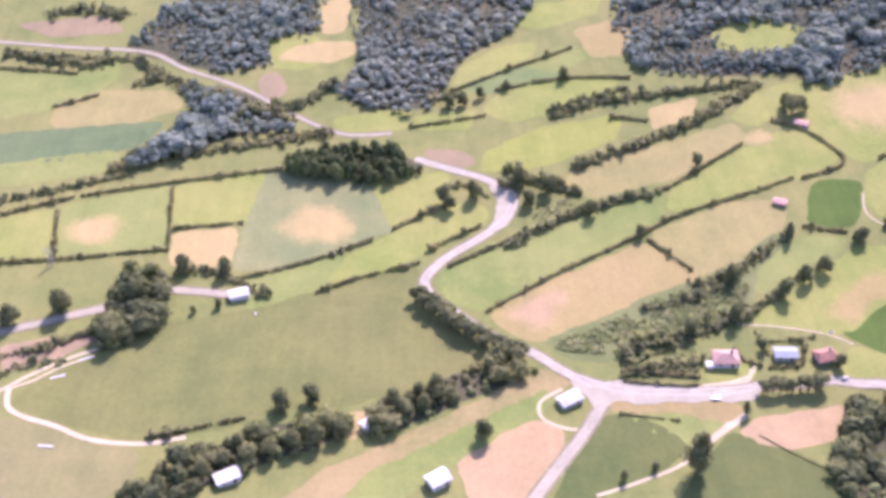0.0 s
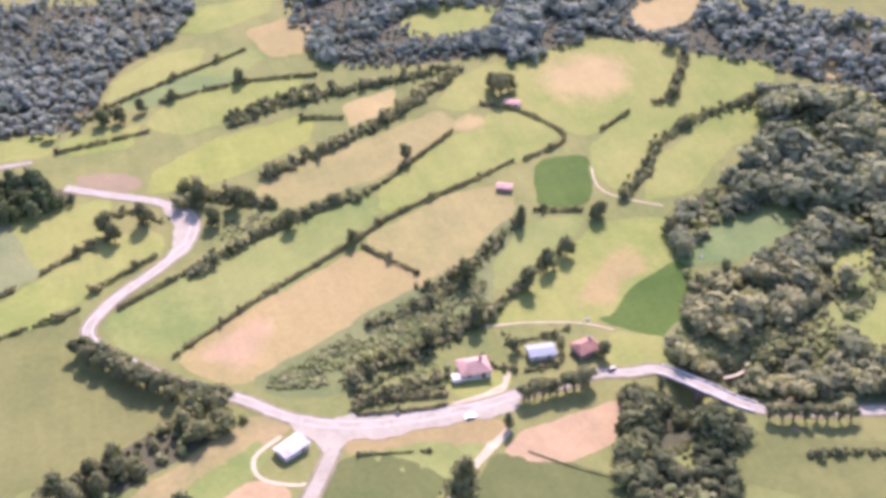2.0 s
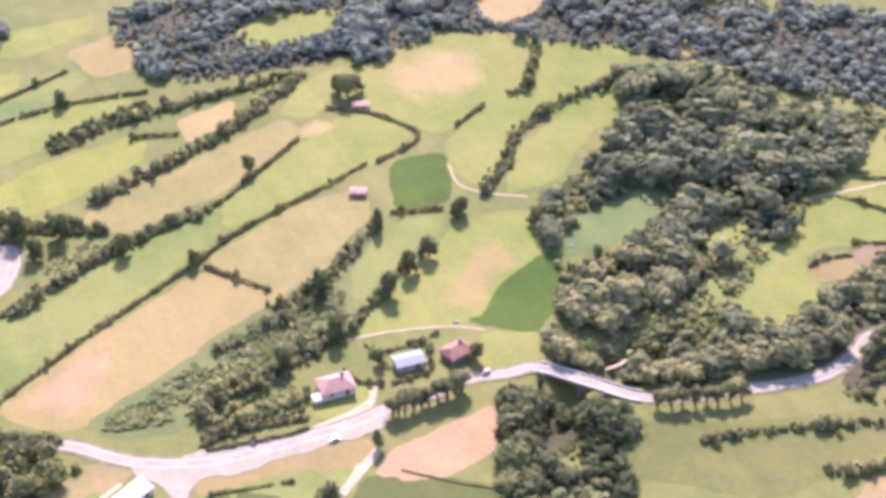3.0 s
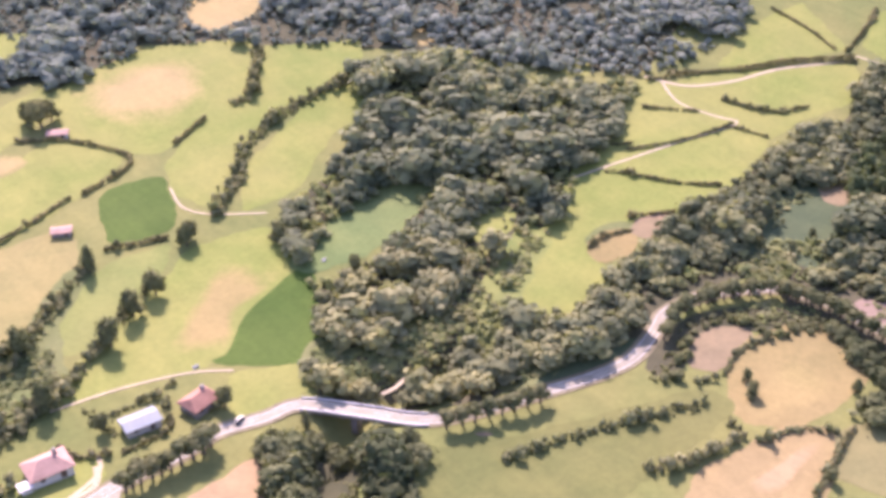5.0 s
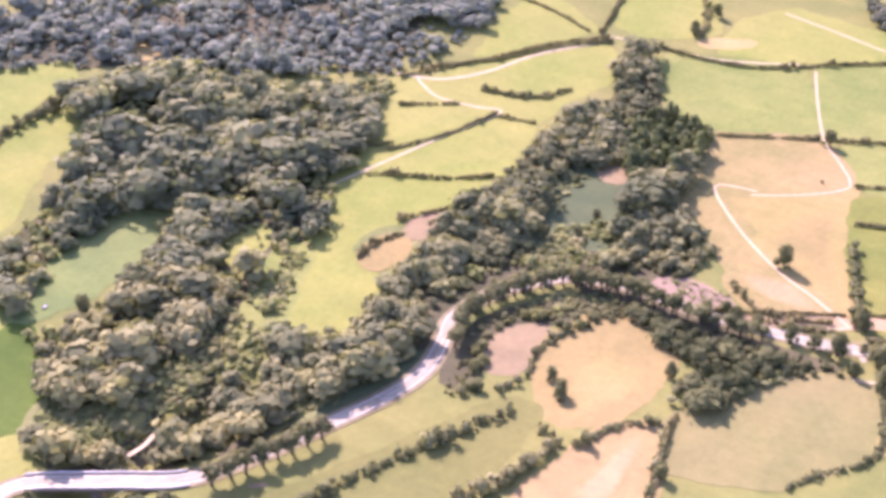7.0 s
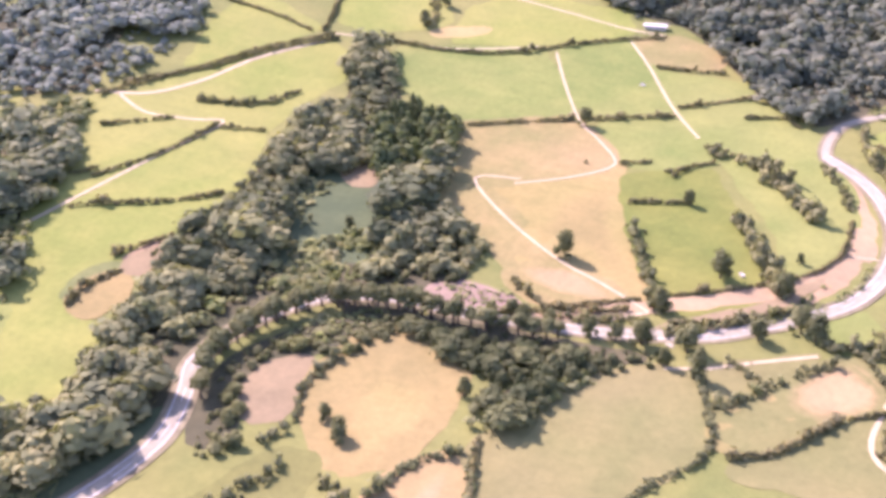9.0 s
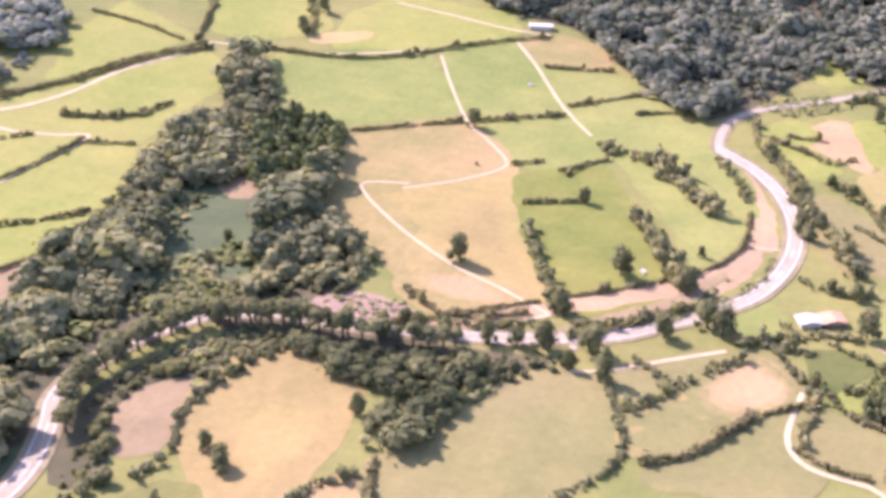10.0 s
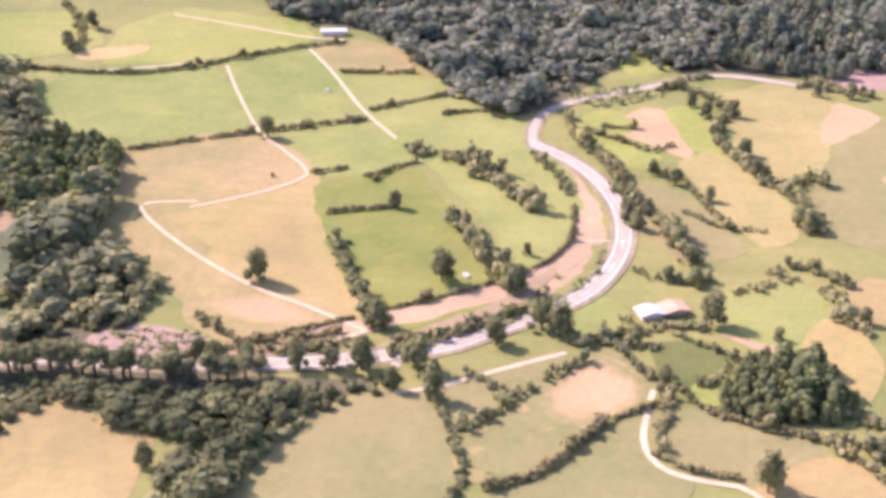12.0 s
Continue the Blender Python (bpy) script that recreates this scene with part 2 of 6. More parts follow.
def curve(points, step, closed=False):
    """A smooth line through plan points, in even steps."""
    p = np.array(points, float)
    n = len(p)
    out = []
    for i in range(n if closed else n - 1):
        if closed:
            a, b, c, d = p[i - 1], p[i], p[(i + 1) % n], p[(i + 2) % n]
        else:
            a, b, c, d = p[max(i - 1, 0)], p[i], p[i + 1], p[min(i + 2, n - 1)]
        k = max(2, int(np.hypot(*(c - b)) / step))
        for s in np.arange(k) / k:
            out.append(0.5 * (2 * b + (c - a) * s + (2 * a - 5 * b + 4 * c - d) * s ** 2 + (3 * b - a - 3 * c + d) * s ** 3))
    if not closed:
        out.append(p[-1])
    return np.array(out)


def inside(px, py, poly):
    hit = np.zeros(len(px), bool)
    for (x0, y0), (x1, y1) in zip(poly, np.roll(poly, -1, 0)):
        c = ((y0 > py) != (y1 > py)) & (px < (x1 - x0) * (py - y0) / (y1 - y0 + 1e-12) + x0)
        hit ^= c
    return hit


def spots(poly, gap, rng, jitter=0.45):
    """Jittered plan positions inside an outline."""
    lo, hi = poly.min(0), poly.max(0)
    gx, gy = np.meshgrid(np.arange(lo[0], hi[0], gap), np.arange(lo[1], hi[1], gap))
    gx = gx.ravel() + rng.uniform(-jitter, jitter, gx.size) * gap
    gy = gy.ravel() + rng.uniform(-jitter, jitter, gy.size) * gap
    k = inside(gx, gy, poly)
    return np.stack([gx[k], gy[k]], 1)


# ---- ground ----
axis_x = np.concatenate([np.linspace(-2600, -420, 12), np.arange(-400, 720, 5.0), np.linspace(760, 3200, 14)])
axis_y = np.concatenate([np.linspace(-2600, -220, 12), np.arange(-200, 900, 5.0), np.linspace(930, 3400, 14)])
gx, gy = np.meshgrid(axis_x, axis_y)
nx, ny = len(axis_x), len(axis_y)
idx = np.arange(nx * ny).reshape(ny, nx)
quads = np.stack([idx[:-1, :-1], idx[:-1, 1:], idx[1:, 1:], idx[1:, :-1]], -1).reshape(-1, 4)
ground = put("ground", array_mesh("ground", np.stack([gx.ravel(), gy.ravel(), land(gx, gy).ravel()], 1), quads), M_GROUND, smooth=True)
tagged(ground, "rolling green and straw-coloured valley pasture", "ground", kind="structure")

from mathutils.geometry import delaunay_2d_cdt

field_count = 0


def border(outline, step):
    """A closed outline with straight sides and slightly worn corners."""
    p = np.array(outline, float)
    out = []
    for a, b in zip(p, np.roll(p, -1, 0)):
        k = max(1, int(np.hypot(*(b - a)) / step))
        out += [a + (b - a) * s / k for s in range(k)]
    out = np.array(out)
    for _ in range(2):
        out = 0.25 * np.roll(out, 1, 0) + 0.5 * out + 0.25 * np.roll(out, -1, 0)
    x, y = out[:, 0].copy(), out[:, 1].copy()
    out[:, 0] += 0.30 * np.sin(y * 0.61 + 1.3) + 0.22 * np.sin(y * 1.37 + x * 0.5)
    out[:, 1] += 0.30 * np.sin(x * 0.57 + 0.4) + 0.22 * np.sin(x * 1.29 - y * 0.6)
    return out


def sheet(name, outline, material, lift, grid=4.0, step=2.0):
    """A patch of land cover draped over the ground."""
    edge = border(outline, step)
    lo, hi = edge.min(0), edge.max(0)
    ax, ay = np.meshgrid(np.arange(lo[0], hi[0], grid), np.arange(lo[1], hi[1], grid))
    k = inside(ax.ravel(), ay.ravel(), edge)
    pts = [Vector(map(float, v)) for v in edge] + [Vector((float(a), float(b))) for a, b in zip(ax.ravel()[k], ay.ravel()[k])]
    v, _, f, *_ = delaunay_2d_cdt(pts, [], [list(range(len(edge)))], 1, 1e-4)
    xy = np.array([tuple(p) for p in v])
    z = land(xy[:, 0], xy[:, 1]) + lift
    return put(name, mesh_of(name, np.column_stack([xy, z]), f), material, smooth=True)


def spread(outline, by):
    """An outline moved outwards, so that neighbours meet under their hedge."""
    p = np.array(outline, float)
    x, y = p.T
    turn = 1.0 if np.sum(x * np.roll(y, -1) - np.roll(x, -1) * y) > 0 else -1.0
    d = np.roll(p, -1, 0) - np.roll(p, 1, 0)
    d /= np.linalg.norm(d, axis=1)[:, None] + 1e-9
    return p + np.stack([d[:, 1], -d[:, 0]], 1) * (turn * by)


CLEARED = []       # outlines of the open land, kept free of woodland


def field(kind, outline, over=0.0):
    global field_count
    field_count += 1
    CLEARED.append(border(outline, 6.0))
    if kind not in ("pink", "rose", "mauve", "earth", "dark", "tan"):
        outline = spread(outline, 1.9)
    ob = sheet("field", outline, GRASS[kind], 0.02 + over + 0.001 * (field_count % 40))
    tagged(ob, FIELD_WORDS[kind], "field", kind="structure")


def worn_patch(base, kind, outline):
    """A dry or bare drift inside a field, giving way to its sward towards the rim."""
    global field_count
    field_count += 1
    if (base, kind) not in WORN:
        WORN[base, kind] = grass_material("worn_" + base + "_" + kind, PALETTE[base], *STREAK[base], PALETTE[kind])
    edge = curve(outline, 3.0, True)
    mid = edge.mean(0)
    n = len(edge)
    rings = [1.0, 0.8, 0.55, 0.28]
    xy = np.concatenate([mid + (edge - mid) * r for r in rings] + [mid[None]])
    dip = np.repeat([0.1, 0.0, 0.0, 0.0], n)
    cover = [1 - r for r in rings for _ in range(n)] + [1.0]
    z = land(xy[:, 0], xy[:, 1]) + 0.066 + 0.0007 * (field_count % 20)
    z[:4 * n] -= dip
    faces = [(j * n + i, j * n + (i + 1) % n, (j + 1) * n + (i + 1) % n, (j + 1) * n + i) for j in range(3) for i in range(n)]
    faces += [(3 * n + i, 3 * n + (i + 1) % n, 4 * n) for i in range(n)]
    me = mesh_of("worn_patch", np.column_stack([xy, z]), faces)
    me.attributes.new("cover", "FLOAT", "POINT").data.foreach_set("value", np.array(cover, np.float32))
    ob = put("worn_patch", me, WORN[base, kind], smooth=True)
    tagged(ob, "bleached dry patch worn into a meadow", "field", kind="structure")


field("olive", [(-110.1, 201.5), (-107.2, 206.6), (-94, 218.3), (-83.9, 228), (-57.3, 236.5), (-37.1, 245.4), (-7.7, 256.2), (-7.3, 248.2), (-10.4, 245), (-10.4, 236.6), (6.4, 226.5), (7.4, 218.9), (-14.2, 207.9), (-29, 202.4), (-46.3, 200.7), (-53, 196), (-75.7, 189.8), (-84.3, 191.7), (-91.8, 194.9), (-104.6, 196.5)])
field("olive2", [(-121.6, 197.7), (-103.7, 193), (-89.9, 186), (-77.4, 184), (-77.6, 177.9), (-85.8, 167.4), (-114.4, 165.8)])
field("lime", [(-147.9, 274.9), (-120, 284.1), (-114.2, 262), (-143.5, 260.3)])
field("green", [(-116.2, 285.7), (-85.8, 297.2), (-82.6, 265.6), (-113, 261.2)])
field("lime", [(-83.3, 297.2), (-55.9, 305.8), (-59.8, 280.6), (-81.4, 277.5)])
field("tan", [(-81.8, 273.3), (-61.9, 276), (-62.5, 257.1), (-80.5, 256.9)])
field("bluegreen", [(-54.8, 305.1), (-22.5, 297.8), (-16.5, 274.7), (-28.4, 269.3), (-48, 257.9), (-61.1, 256.1), (-58.6, 277.2)])
field("lime", [(-20.7, 299), (3.7, 304.6), (-2.3, 286.3), (-14.5, 276.6)])
field("lime", [(-36.5, 249.6), (-31.2, 258.1), (-21.5, 266.1), (-9.5, 275.5), (8.6, 288.4), (14.2, 284.2), (11.8, 277.6), (-4.3, 266.6), (-16.2, 257.2), (-24.4, 253.6)])
field("green", [(-59.5, 249.2), (-37.9, 259.3), (-29, 263.9), (-33.6, 256), (-37.3, 248.9), (-56, 239.4)])
field("green", [(-0.5, 250), (0.9, 255.8), (13.2, 265.9), (38.8, 276.5), (72.1, 290.9), (68.4, 277.9), (57.3, 269), (33.1, 253.6), (11.9, 239.1), (2.3, 242.7)])
field("ochre", [(13.4, 236.7), (24.8, 245.6), (61.9, 265.7), (75.8, 250.7), (59.9, 244.3), (44, 233.9), (27.2, 226.2)])
field("straw", [(64.7, 270), (91.6, 283.3), (108.5, 283.4), (104.6, 273.4), (93.5, 261.4), (76.2, 252.5), (66, 267.3)])
field("straw", [(41.1, 298.2), (49.8, 306.6), (103.5, 324.9), (104.1, 317.6), (75.6, 299.5), (47.8, 290.5)])
field("lime", [(72.8, 282.4), (75.7, 292.4), (88.9, 303), (106.4, 311.6), (122.1, 321.9), (132.2, 304.8), (118.4, 296.6), (104.5, 291.8), (75.3, 281.1)])
field("rough", [(27, 224.9), (43.8, 232.4), (61.2, 242.7), (75.3, 248.3), (85.8, 252), (101.6, 267.5), (107.3, 269.5), (91.3, 254.4), (84.7, 234.4), (64.4, 226.3), (44.9, 218.5), (32.7, 219.6)])
field("brightlime", [(13.3, 306.1), (17.6, 314.8), (36.2, 327.2), (65.2, 333.2), (60, 322.3), (34.4, 308.5)])
field("lime", [(-35.4, 334.3), (-7.1, 341.3), (-11.2, 330.9), (-32.9, 329.2)])
field("lime", [(-6.8, 335.7), (14.9, 338.7), (10.9, 330.4), (-6.9, 330.2)])
field("dark2", [(10.8, 357.1), (28.5, 367.2), (48.1, 363.8), (45.1, 355.3), (22, 351.4), (5.7, 351.9)])
field("lime", [(5.9, 355.2), (12.5, 367.4), (28.5, 380.3), (39.5, 381.9), (36.6, 374.4), (19.1, 363.6)])
field("lime", [(31.1, 396.7), (40.7, 410), (68.6, 411.9), (65.1, 403.6), (43.4, 393.6)])
field("lime", [(17.5, 340.3), (26.5, 350.5), (47.7, 356.6), (68.7, 356), (59.3, 348.4), (49.9, 340.7), (25.2, 333.7)])
field("green", [(32.7, 367), (50, 378.7), (58.5, 373.9), (46.4, 363.2)])
field("ochre", [(56.3, 389.9), (70.1, 394.5), (76.9, 385.3), (71.7, 372.4), (60.4, 371.8)])
field("tan", [(74.6, 337.6), (93.5, 342.5), (89.5, 331.2), (73.9, 324.1)])
field("lime", [(102.7, 328.4), (115.9, 341.9), (133.2, 347.5), (125.6, 333.6), (117, 329.9), (109.8, 324.6)])
field("green", [(-171.7, 369.4), (-127.8, 364.3), (-117.9, 376.2), (-114.9, 366.3), (-122.5, 347.8), (-162, 334.9)])
field("straw", [(-130.2, 331.8), (-131.1, 344.5), (-117.6, 352.8), (-92, 351.2), (-89, 343.9), (-102.7, 334.7), (-126.2, 331)])
field("teal", [(-159.2, 325.2), (-92.9, 332.3), (-98.5, 323.1), (-108.4, 316.5), (-153.8, 306.7)])
field("green", [(-151.2, 297.5), (-153.7, 306), (-108.5, 315.5), (-105.6, 314.5), (-106.5, 306.8), (-130.6, 300.5)])
field("tan", [(-58.2, 374.1), (-52.3, 383.5), (-39.2, 387.5), (-28.1, 386.8), (-28, 377.1), (-38.7, 371.2)])
field("tan", [(-43, 415.7), (-30.4, 424.5), (-32.6, 393.5), (-42.2, 391.3)])
field("rose", [(-161.8, 403.5), (-125.8, 408), (-116.6, 394.6), (-143.9, 391.6)])
field("tangreen", [(-40.8, 168.9), (-33.3, 176.5), (-14.1, 187.9), (5.5, 200.4), (26.1, 213.6), (31.9, 211.2), (16.1, 200.5), (-5.5, 186.8), (-21, 177.1), (-30.2, 168.3)])
field("green", [(-27.5, 168.3), (-21, 176.8), (-5.5, 186.4), (16.1, 199.9), (25.6, 205.9), (25.3, 203.1), (6.2, 187.3), (-5.7, 180.3), (-15.5, 169.5)])
field("pink", [(0.1, 182.4), (20.6, 197.2), (29.3, 191.7), (17, 169.2), (2.8, 169.1)])
field("lime", [(69, 215.5), (78.7, 215.1), (82.1, 214), (79.5, 209.6), (68.4, 209.5)])
field("dark", [(118.6, 291.5), (127.4, 293.9), (136, 290.8), (129.2, 272.6), (125.4, 268.8), (112.8, 272.4)])
field("lime", [(133.1, 342.2), (145, 347), (165.1, 349.8), (189.3, 336.3), (180.5, 327.7), (168.7, 313.2), (157.7, 310.2), (139.7, 301.7), (136.1, 305), (126.1, 322.9)])
field("lime", [(188.3, 330.9), (211.5, 316.1), (199.7, 304.3), (177, 300.1), (159.5, 292.6), (148.3, 281.3), (137.5, 272.9), (135, 281), (139.7, 294.4), (157.4, 306.2), (175.2, 314.5)])
field("lime", [(184.1, 298), (199.1, 298.8), (191, 287.8), (175, 282.9), (155.6, 268), (142.4, 266), (153.5, 281.1)])
field("green", [(87.2, 245.9), (95.9, 255.5), (108.5, 264.9), (123.2, 264.2), (115.4, 258.5), (102.3, 250.4), (90.9, 243.3)])
field("lime", [(83.8, 232.6), (91.9, 239.1), (110.4, 248.9), (125.8, 259.7), (141.2, 257.8), (141.6, 241.7), (125.5, 237.2), (107.9, 226.3)])
worn_patch("lime", "ochre", [(100.3, 232.1), (112, 241.5), (124.9, 253.5), (133.2, 255), (137, 247.9), (137.7, 240.6), (122.4, 233.4), (111.7, 224), (104.9, 226.3)])
field("dark", [(108.2, 226.3), (125.4, 237), (141.7, 241.4), (138.5, 233.2), (125.6, 214.4), (122.9, 213.5), (111.6, 221.9)])
field("lime", [(110.2, 219.1), (120.5, 214.3), (117.3, 205.8), (105.7, 210.1)])
field("rough", [(125.6, 217.1), (130.2, 219.2), (128.7, 212), (134.2, 209.1), (136.2, 205), (129.2, 200.9), (123.7, 205), (119.9, 209.5)])
field("lime", [(163.7, 202.2), (170.6, 208), (185.5, 216.7), (195.4, 219.6), (206.3, 228.6), (231, 237.3), (253.8, 250.2), (256.7, 243.4), (276.2, 236.4), (300.8, 217.6), (295.7, 212.5), (282.9, 208), (267.7, 211.5), (253.1, 211), (235.6, 204.2), (221.5, 204.4), (213.7, 206), (205.2, 210), (190.9, 208.4), (186.8, 202.8), (183.4, 196.4), (173.9, 196.7), (163.7, 195.9)])
field("green", [(187.9, 222.6), (174.2, 216.2), (160.5, 208.6), (150.6, 201.9), (146.7, 196.3), (150.9, 192.4), (158, 198.6), (167.8, 206.9), (185.7, 216.1)])
field("earth", [(204.6, 209.4), (214.7, 204.8), (207.6, 199.5), (201.2, 205)])
field("rose", [(174, 168.3), (181.7, 174.1), (189.2, 173), (193.8, 167.3), (189.6, 165.4), (177, 163.2)])
field("clay", [(170.8, 154.7), (185.8, 164.8), (196.4, 163.8), (205.3, 157.9), (200.9, 148.2), (190.3, 145.9), (175.7, 147)])
field("olive", [(114.7, 173.1), (124.2, 181.8), (136, 173.9), (155.7, 167), (173.3, 160.4), (172.5, 157.1), (149.7, 155.5), (143.2, 155.7), (136.2, 155.2)])
field("ochre", [(255, 172.2), (271.2, 174.6), (282.7, 153.9), (275.1, 145.3), (266.2, 141.8), (246.2, 134.4), (222.7, 126.9), (224.3, 131.7), (230.4, 141.9), (226.5, 150.3), (232.8, 154.7), (244.8, 167.9)])
field("tangreen", [(226.7, 149.9), (231.1, 142.1), (240, 152), (248.1, 160.7), (250.8, 162.8), (247.9, 167.2), (237.6, 158.8)])
field("tangreen", [(225.5, 150), (229.7, 141.7), (224.2, 131.2), (221, 129.1), (217.6, 138.1), (218.6, 144.8)])
worn_patch("tangreen", "pink", [(227.4, 150.6), (231.1, 142.1), (223, 130.5), (220.2, 133.4), (220.8, 143.7)])
field("green", [(303.8, 202.7), (317.1, 173.1), (292.5, 159.2), (287.1, 156.4), (276, 174.1), (279.4, 185.8), (293.1, 199.3)])
field("green", [(319, 167.8), (330.2, 154.6), (297, 138), (288.9, 151.8), (291.4, 156.2)])
field("green", [(283.2, 150.3), (293.8, 137.3), (285.1, 129.8), (275, 125.8), (269.8, 133.5), (270.1, 142.2), (276.5, 146)])
field("bright", [(264.5, 139.9), (271.9, 126.3), (256.1, 119.7), (235.5, 110.4), (233, 107.5), (221.4, 123.2), (241.2, 132.2)])
field("pink", [(272.4, 122.2), (273.2, 116.1), (263.8, 110.8), (260.9, 112.8), (266.5, 119.3)])
field("green", [(295.9, 136.3), (306, 123), (300.5, 113.8), (288.8, 107.1), (269, 100.9), (252.6, 99.8), (244.4, 100.9), (238.9, 106.3), (255, 111), (284.8, 127.5)])
field("tangreen", [(330.9, 153.2), (336.1, 145.1), (329.7, 132.5), (321.2, 132.9), (318.2, 145.2)])
field("green", [(314.4, 144.3), (314.5, 125.5), (310.1, 123.6), (300.2, 137.5)])
field("lime", [(275, 239.9), (302.3, 248), (319.6, 247.7), (306.5, 224.4), (291.5, 230.6)])
field("lime", [(312.3, 220.2), (332.4, 227.6), (341.5, 206.8), (321.7, 197.5), (310.5, 212.2)])
field("lime", [(312.9, 192.2), (333.2, 195), (348.6, 189.4), (316.6, 178.7)])
field("lime", [(349.4, 187.7), (345.7, 159.8), (334.3, 155.6), (317.1, 177.4)])
field("olive2", [(171, 135.9), (181.3, 139.4), (196, 131.8), (204, 125.9), (207.6, 118.8), (203, 115.8), (191.1, 113), (182.6, 118.8), (177, 120.9)])
field("tangreen", [(166.1, 147.8), (173.6, 146.6), (179.4, 141.1), (170.2, 137.8)])
field("olive2", [(208.3, 115.2), (217.6, 99.8), (210.4, 105.7), (201.8, 113.3)])
field("tangreen", [(191.9, 111.6), (200.4, 112.3), (209.5, 104.2), (201.1, 101.8), (193.7, 105.8)])
field("olive2", [(195.8, 111.7), (200.6, 112), (210.3, 104.2), (217.7, 98.2), (209.4, 91.5), (197.6, 104.3), (193.9, 110.2)])
worn_patch("olive2", "pink", [(207, 106.8), (219.1, 98.2), (209.5, 90.8), (198.5, 100.2)])
field("olive2", [(187.5, 108.8), (193.3, 107.4), (200.2, 100.9), (207.2, 91.9), (196.8, 92.9), (193.8, 90.1), (188.3, 91.7)])
field("pink", [(250.1, 193.2), (256.4, 186.8), (248.4, 185.5), (246.7, 188.3)])
field("lime", [(292.9, 99.3), (302, 91.2), (296.6, 89.3), (288.7, 93.6)])
field("green", [(230.4, 101.4), (231.4, 96.2), (223.9, 94.3), (221.7, 100.7)])
field("earth", [(285.6, 106.8), (278.1, 100.8), (264.8, 96.6), (255.3, 95.2), (247.2, 95.5), (247, 98.7), (259, 99.7), (270.2, 100.8), (279, 105.3)])
field("earth", [(224.2, 117.1), (228.9, 111.4), (230.3, 107), (229.3, 105.5), (241.9, 100.9), (247.1, 97.7), (247.2, 96.1), (233.8, 101.8), (225.7, 106.8), (219.1, 116.6)])
field("mauve", [(215.2, 161.3), (218.4, 158.8), (220, 153.6), (218.9, 148.3), (215.1, 142.9), (212.5, 142.7), (212.7, 148.5), (212.3, 155.2), (212.6, 159.5)])
field("lime", [(150.7, 201.5), (156.8, 207.1), (162.6, 207.7), (165.1, 204.7), (160.5, 198.8), (153.9, 196.1), (150.2, 198.1)])
field("tan", [(243, 171.6), (248.1, 171.1), (246.4, 168.3), (238.4, 166.1), (237.2, 168.2)])
field("lime", [(130.5, 201.8), (136.5, 207), (142.6, 210.5), (147.7, 211), (146.6, 206.7), (139.2, 202.3), (133, 199.4)])
field("lime", [(207.1, 293.7), (213.6, 300.1), (219, 297.3), (210.9, 288.1)])
field("lime", [(177.6, 231.9), (183.1, 232.8), (186.4, 230.6), (181.5, 226.7), (177, 228.8)])
field("tan", [(219.1, 310.1), (227.5, 314.4), (234.4, 306.9), (227.5, 300.1), (222.6, 303.9)])
field("lime", [(241.7, 266.7), (248, 271.3), (252.5, 268.5), (244.4, 261.7)])
field("olive2", [(206.4, 89.9), (204.3, 86), (201.2, 78.5), (197.4, 75), (194.2, 77.9), (194.2, 83.5), (194.8, 87.5), (197.2, 91.7), (202.6, 90.6)])
field("clay", [(194.5, 80.5), (194.5, 77.9), (197.4, 75), (192.5, 70.5), (187.9, 67), (185.4, 74.5), (188.3, 82.2)])
field("green", [(232.9, 80.1), (237.2, 72), (233.5, 68.8), (228.5, 68.7), (223.3, 69.1), (220.3, 72.4), (222.4, 76), (225.4, 78.8), (229.2, 80.8)])
field("ochre", [(220, 72.4), (223.2, 69), (228.4, 68.5), (226.1, 66.6), (220.2, 66), (213.3, 67), (209, 69.5), (212.2, 71), (217.2, 71.9)])
field("clay", [(232.7, 65.1), (237.2, 61.7), (238.3, 58.7), (237.7, 52.8), (227.3, 55.3), (227.5, 61.5), (226.3, 65.2)])
field("dgreen", [(219.4, 90.3), (220.7, 86.8), (217.4, 82.6), (213, 84.9), (211.1, 87.7), (214.3, 89.2)])
field("green", [(224, 100.7), (230.9, 96.5), (225, 94.5), (221.2, 96.6), (221.1, 101)])
field("earth", [(224.1, 84.1), (222.6, 79.2), (221.3, 76.2), (219.3, 73), (217.2, 73), (219.1, 77), (221.5, 81.2)])
field("lime", [(212.2, 85), (214, 82.2), (208.2, 84.1), (207.4, 84.8), (208.8, 86.3)])
field("lime", [(331.3, 91.7), (339, 88.6), (332.3, 81.8), (325, 81), (323.1, 85.6)])
field("lime", [(293.3, 99.3), (302.2, 93.9), (300.7, 89.1), (293.2, 88.8), (292.7, 93.6), (280.4, 85.8), (277.1, 87.3), (280.1, 91.5)])
field("pink", [(292.7, 93.2), (303.6, 88.2), (306.2, 84.9), (302.3, 81.3), (292.9, 81.1), (284.2, 79), (279.3, 80.8), (283.1, 83), (287.6, 86.5)])
field("lime", [(305.3, 81), (306.9, 77.3), (295.1, 75.9), (283.1, 73.7), (284.4, 77.1), (294, 79.3)])
field("straw", [(279.3, 80.8), (284.2, 77.1), (278.1, 73.5), (269, 69.4), (260.6, 67.6), (251.9, 69.4), (248, 72.2), (255.5, 74.3), (268.5, 78.3)])
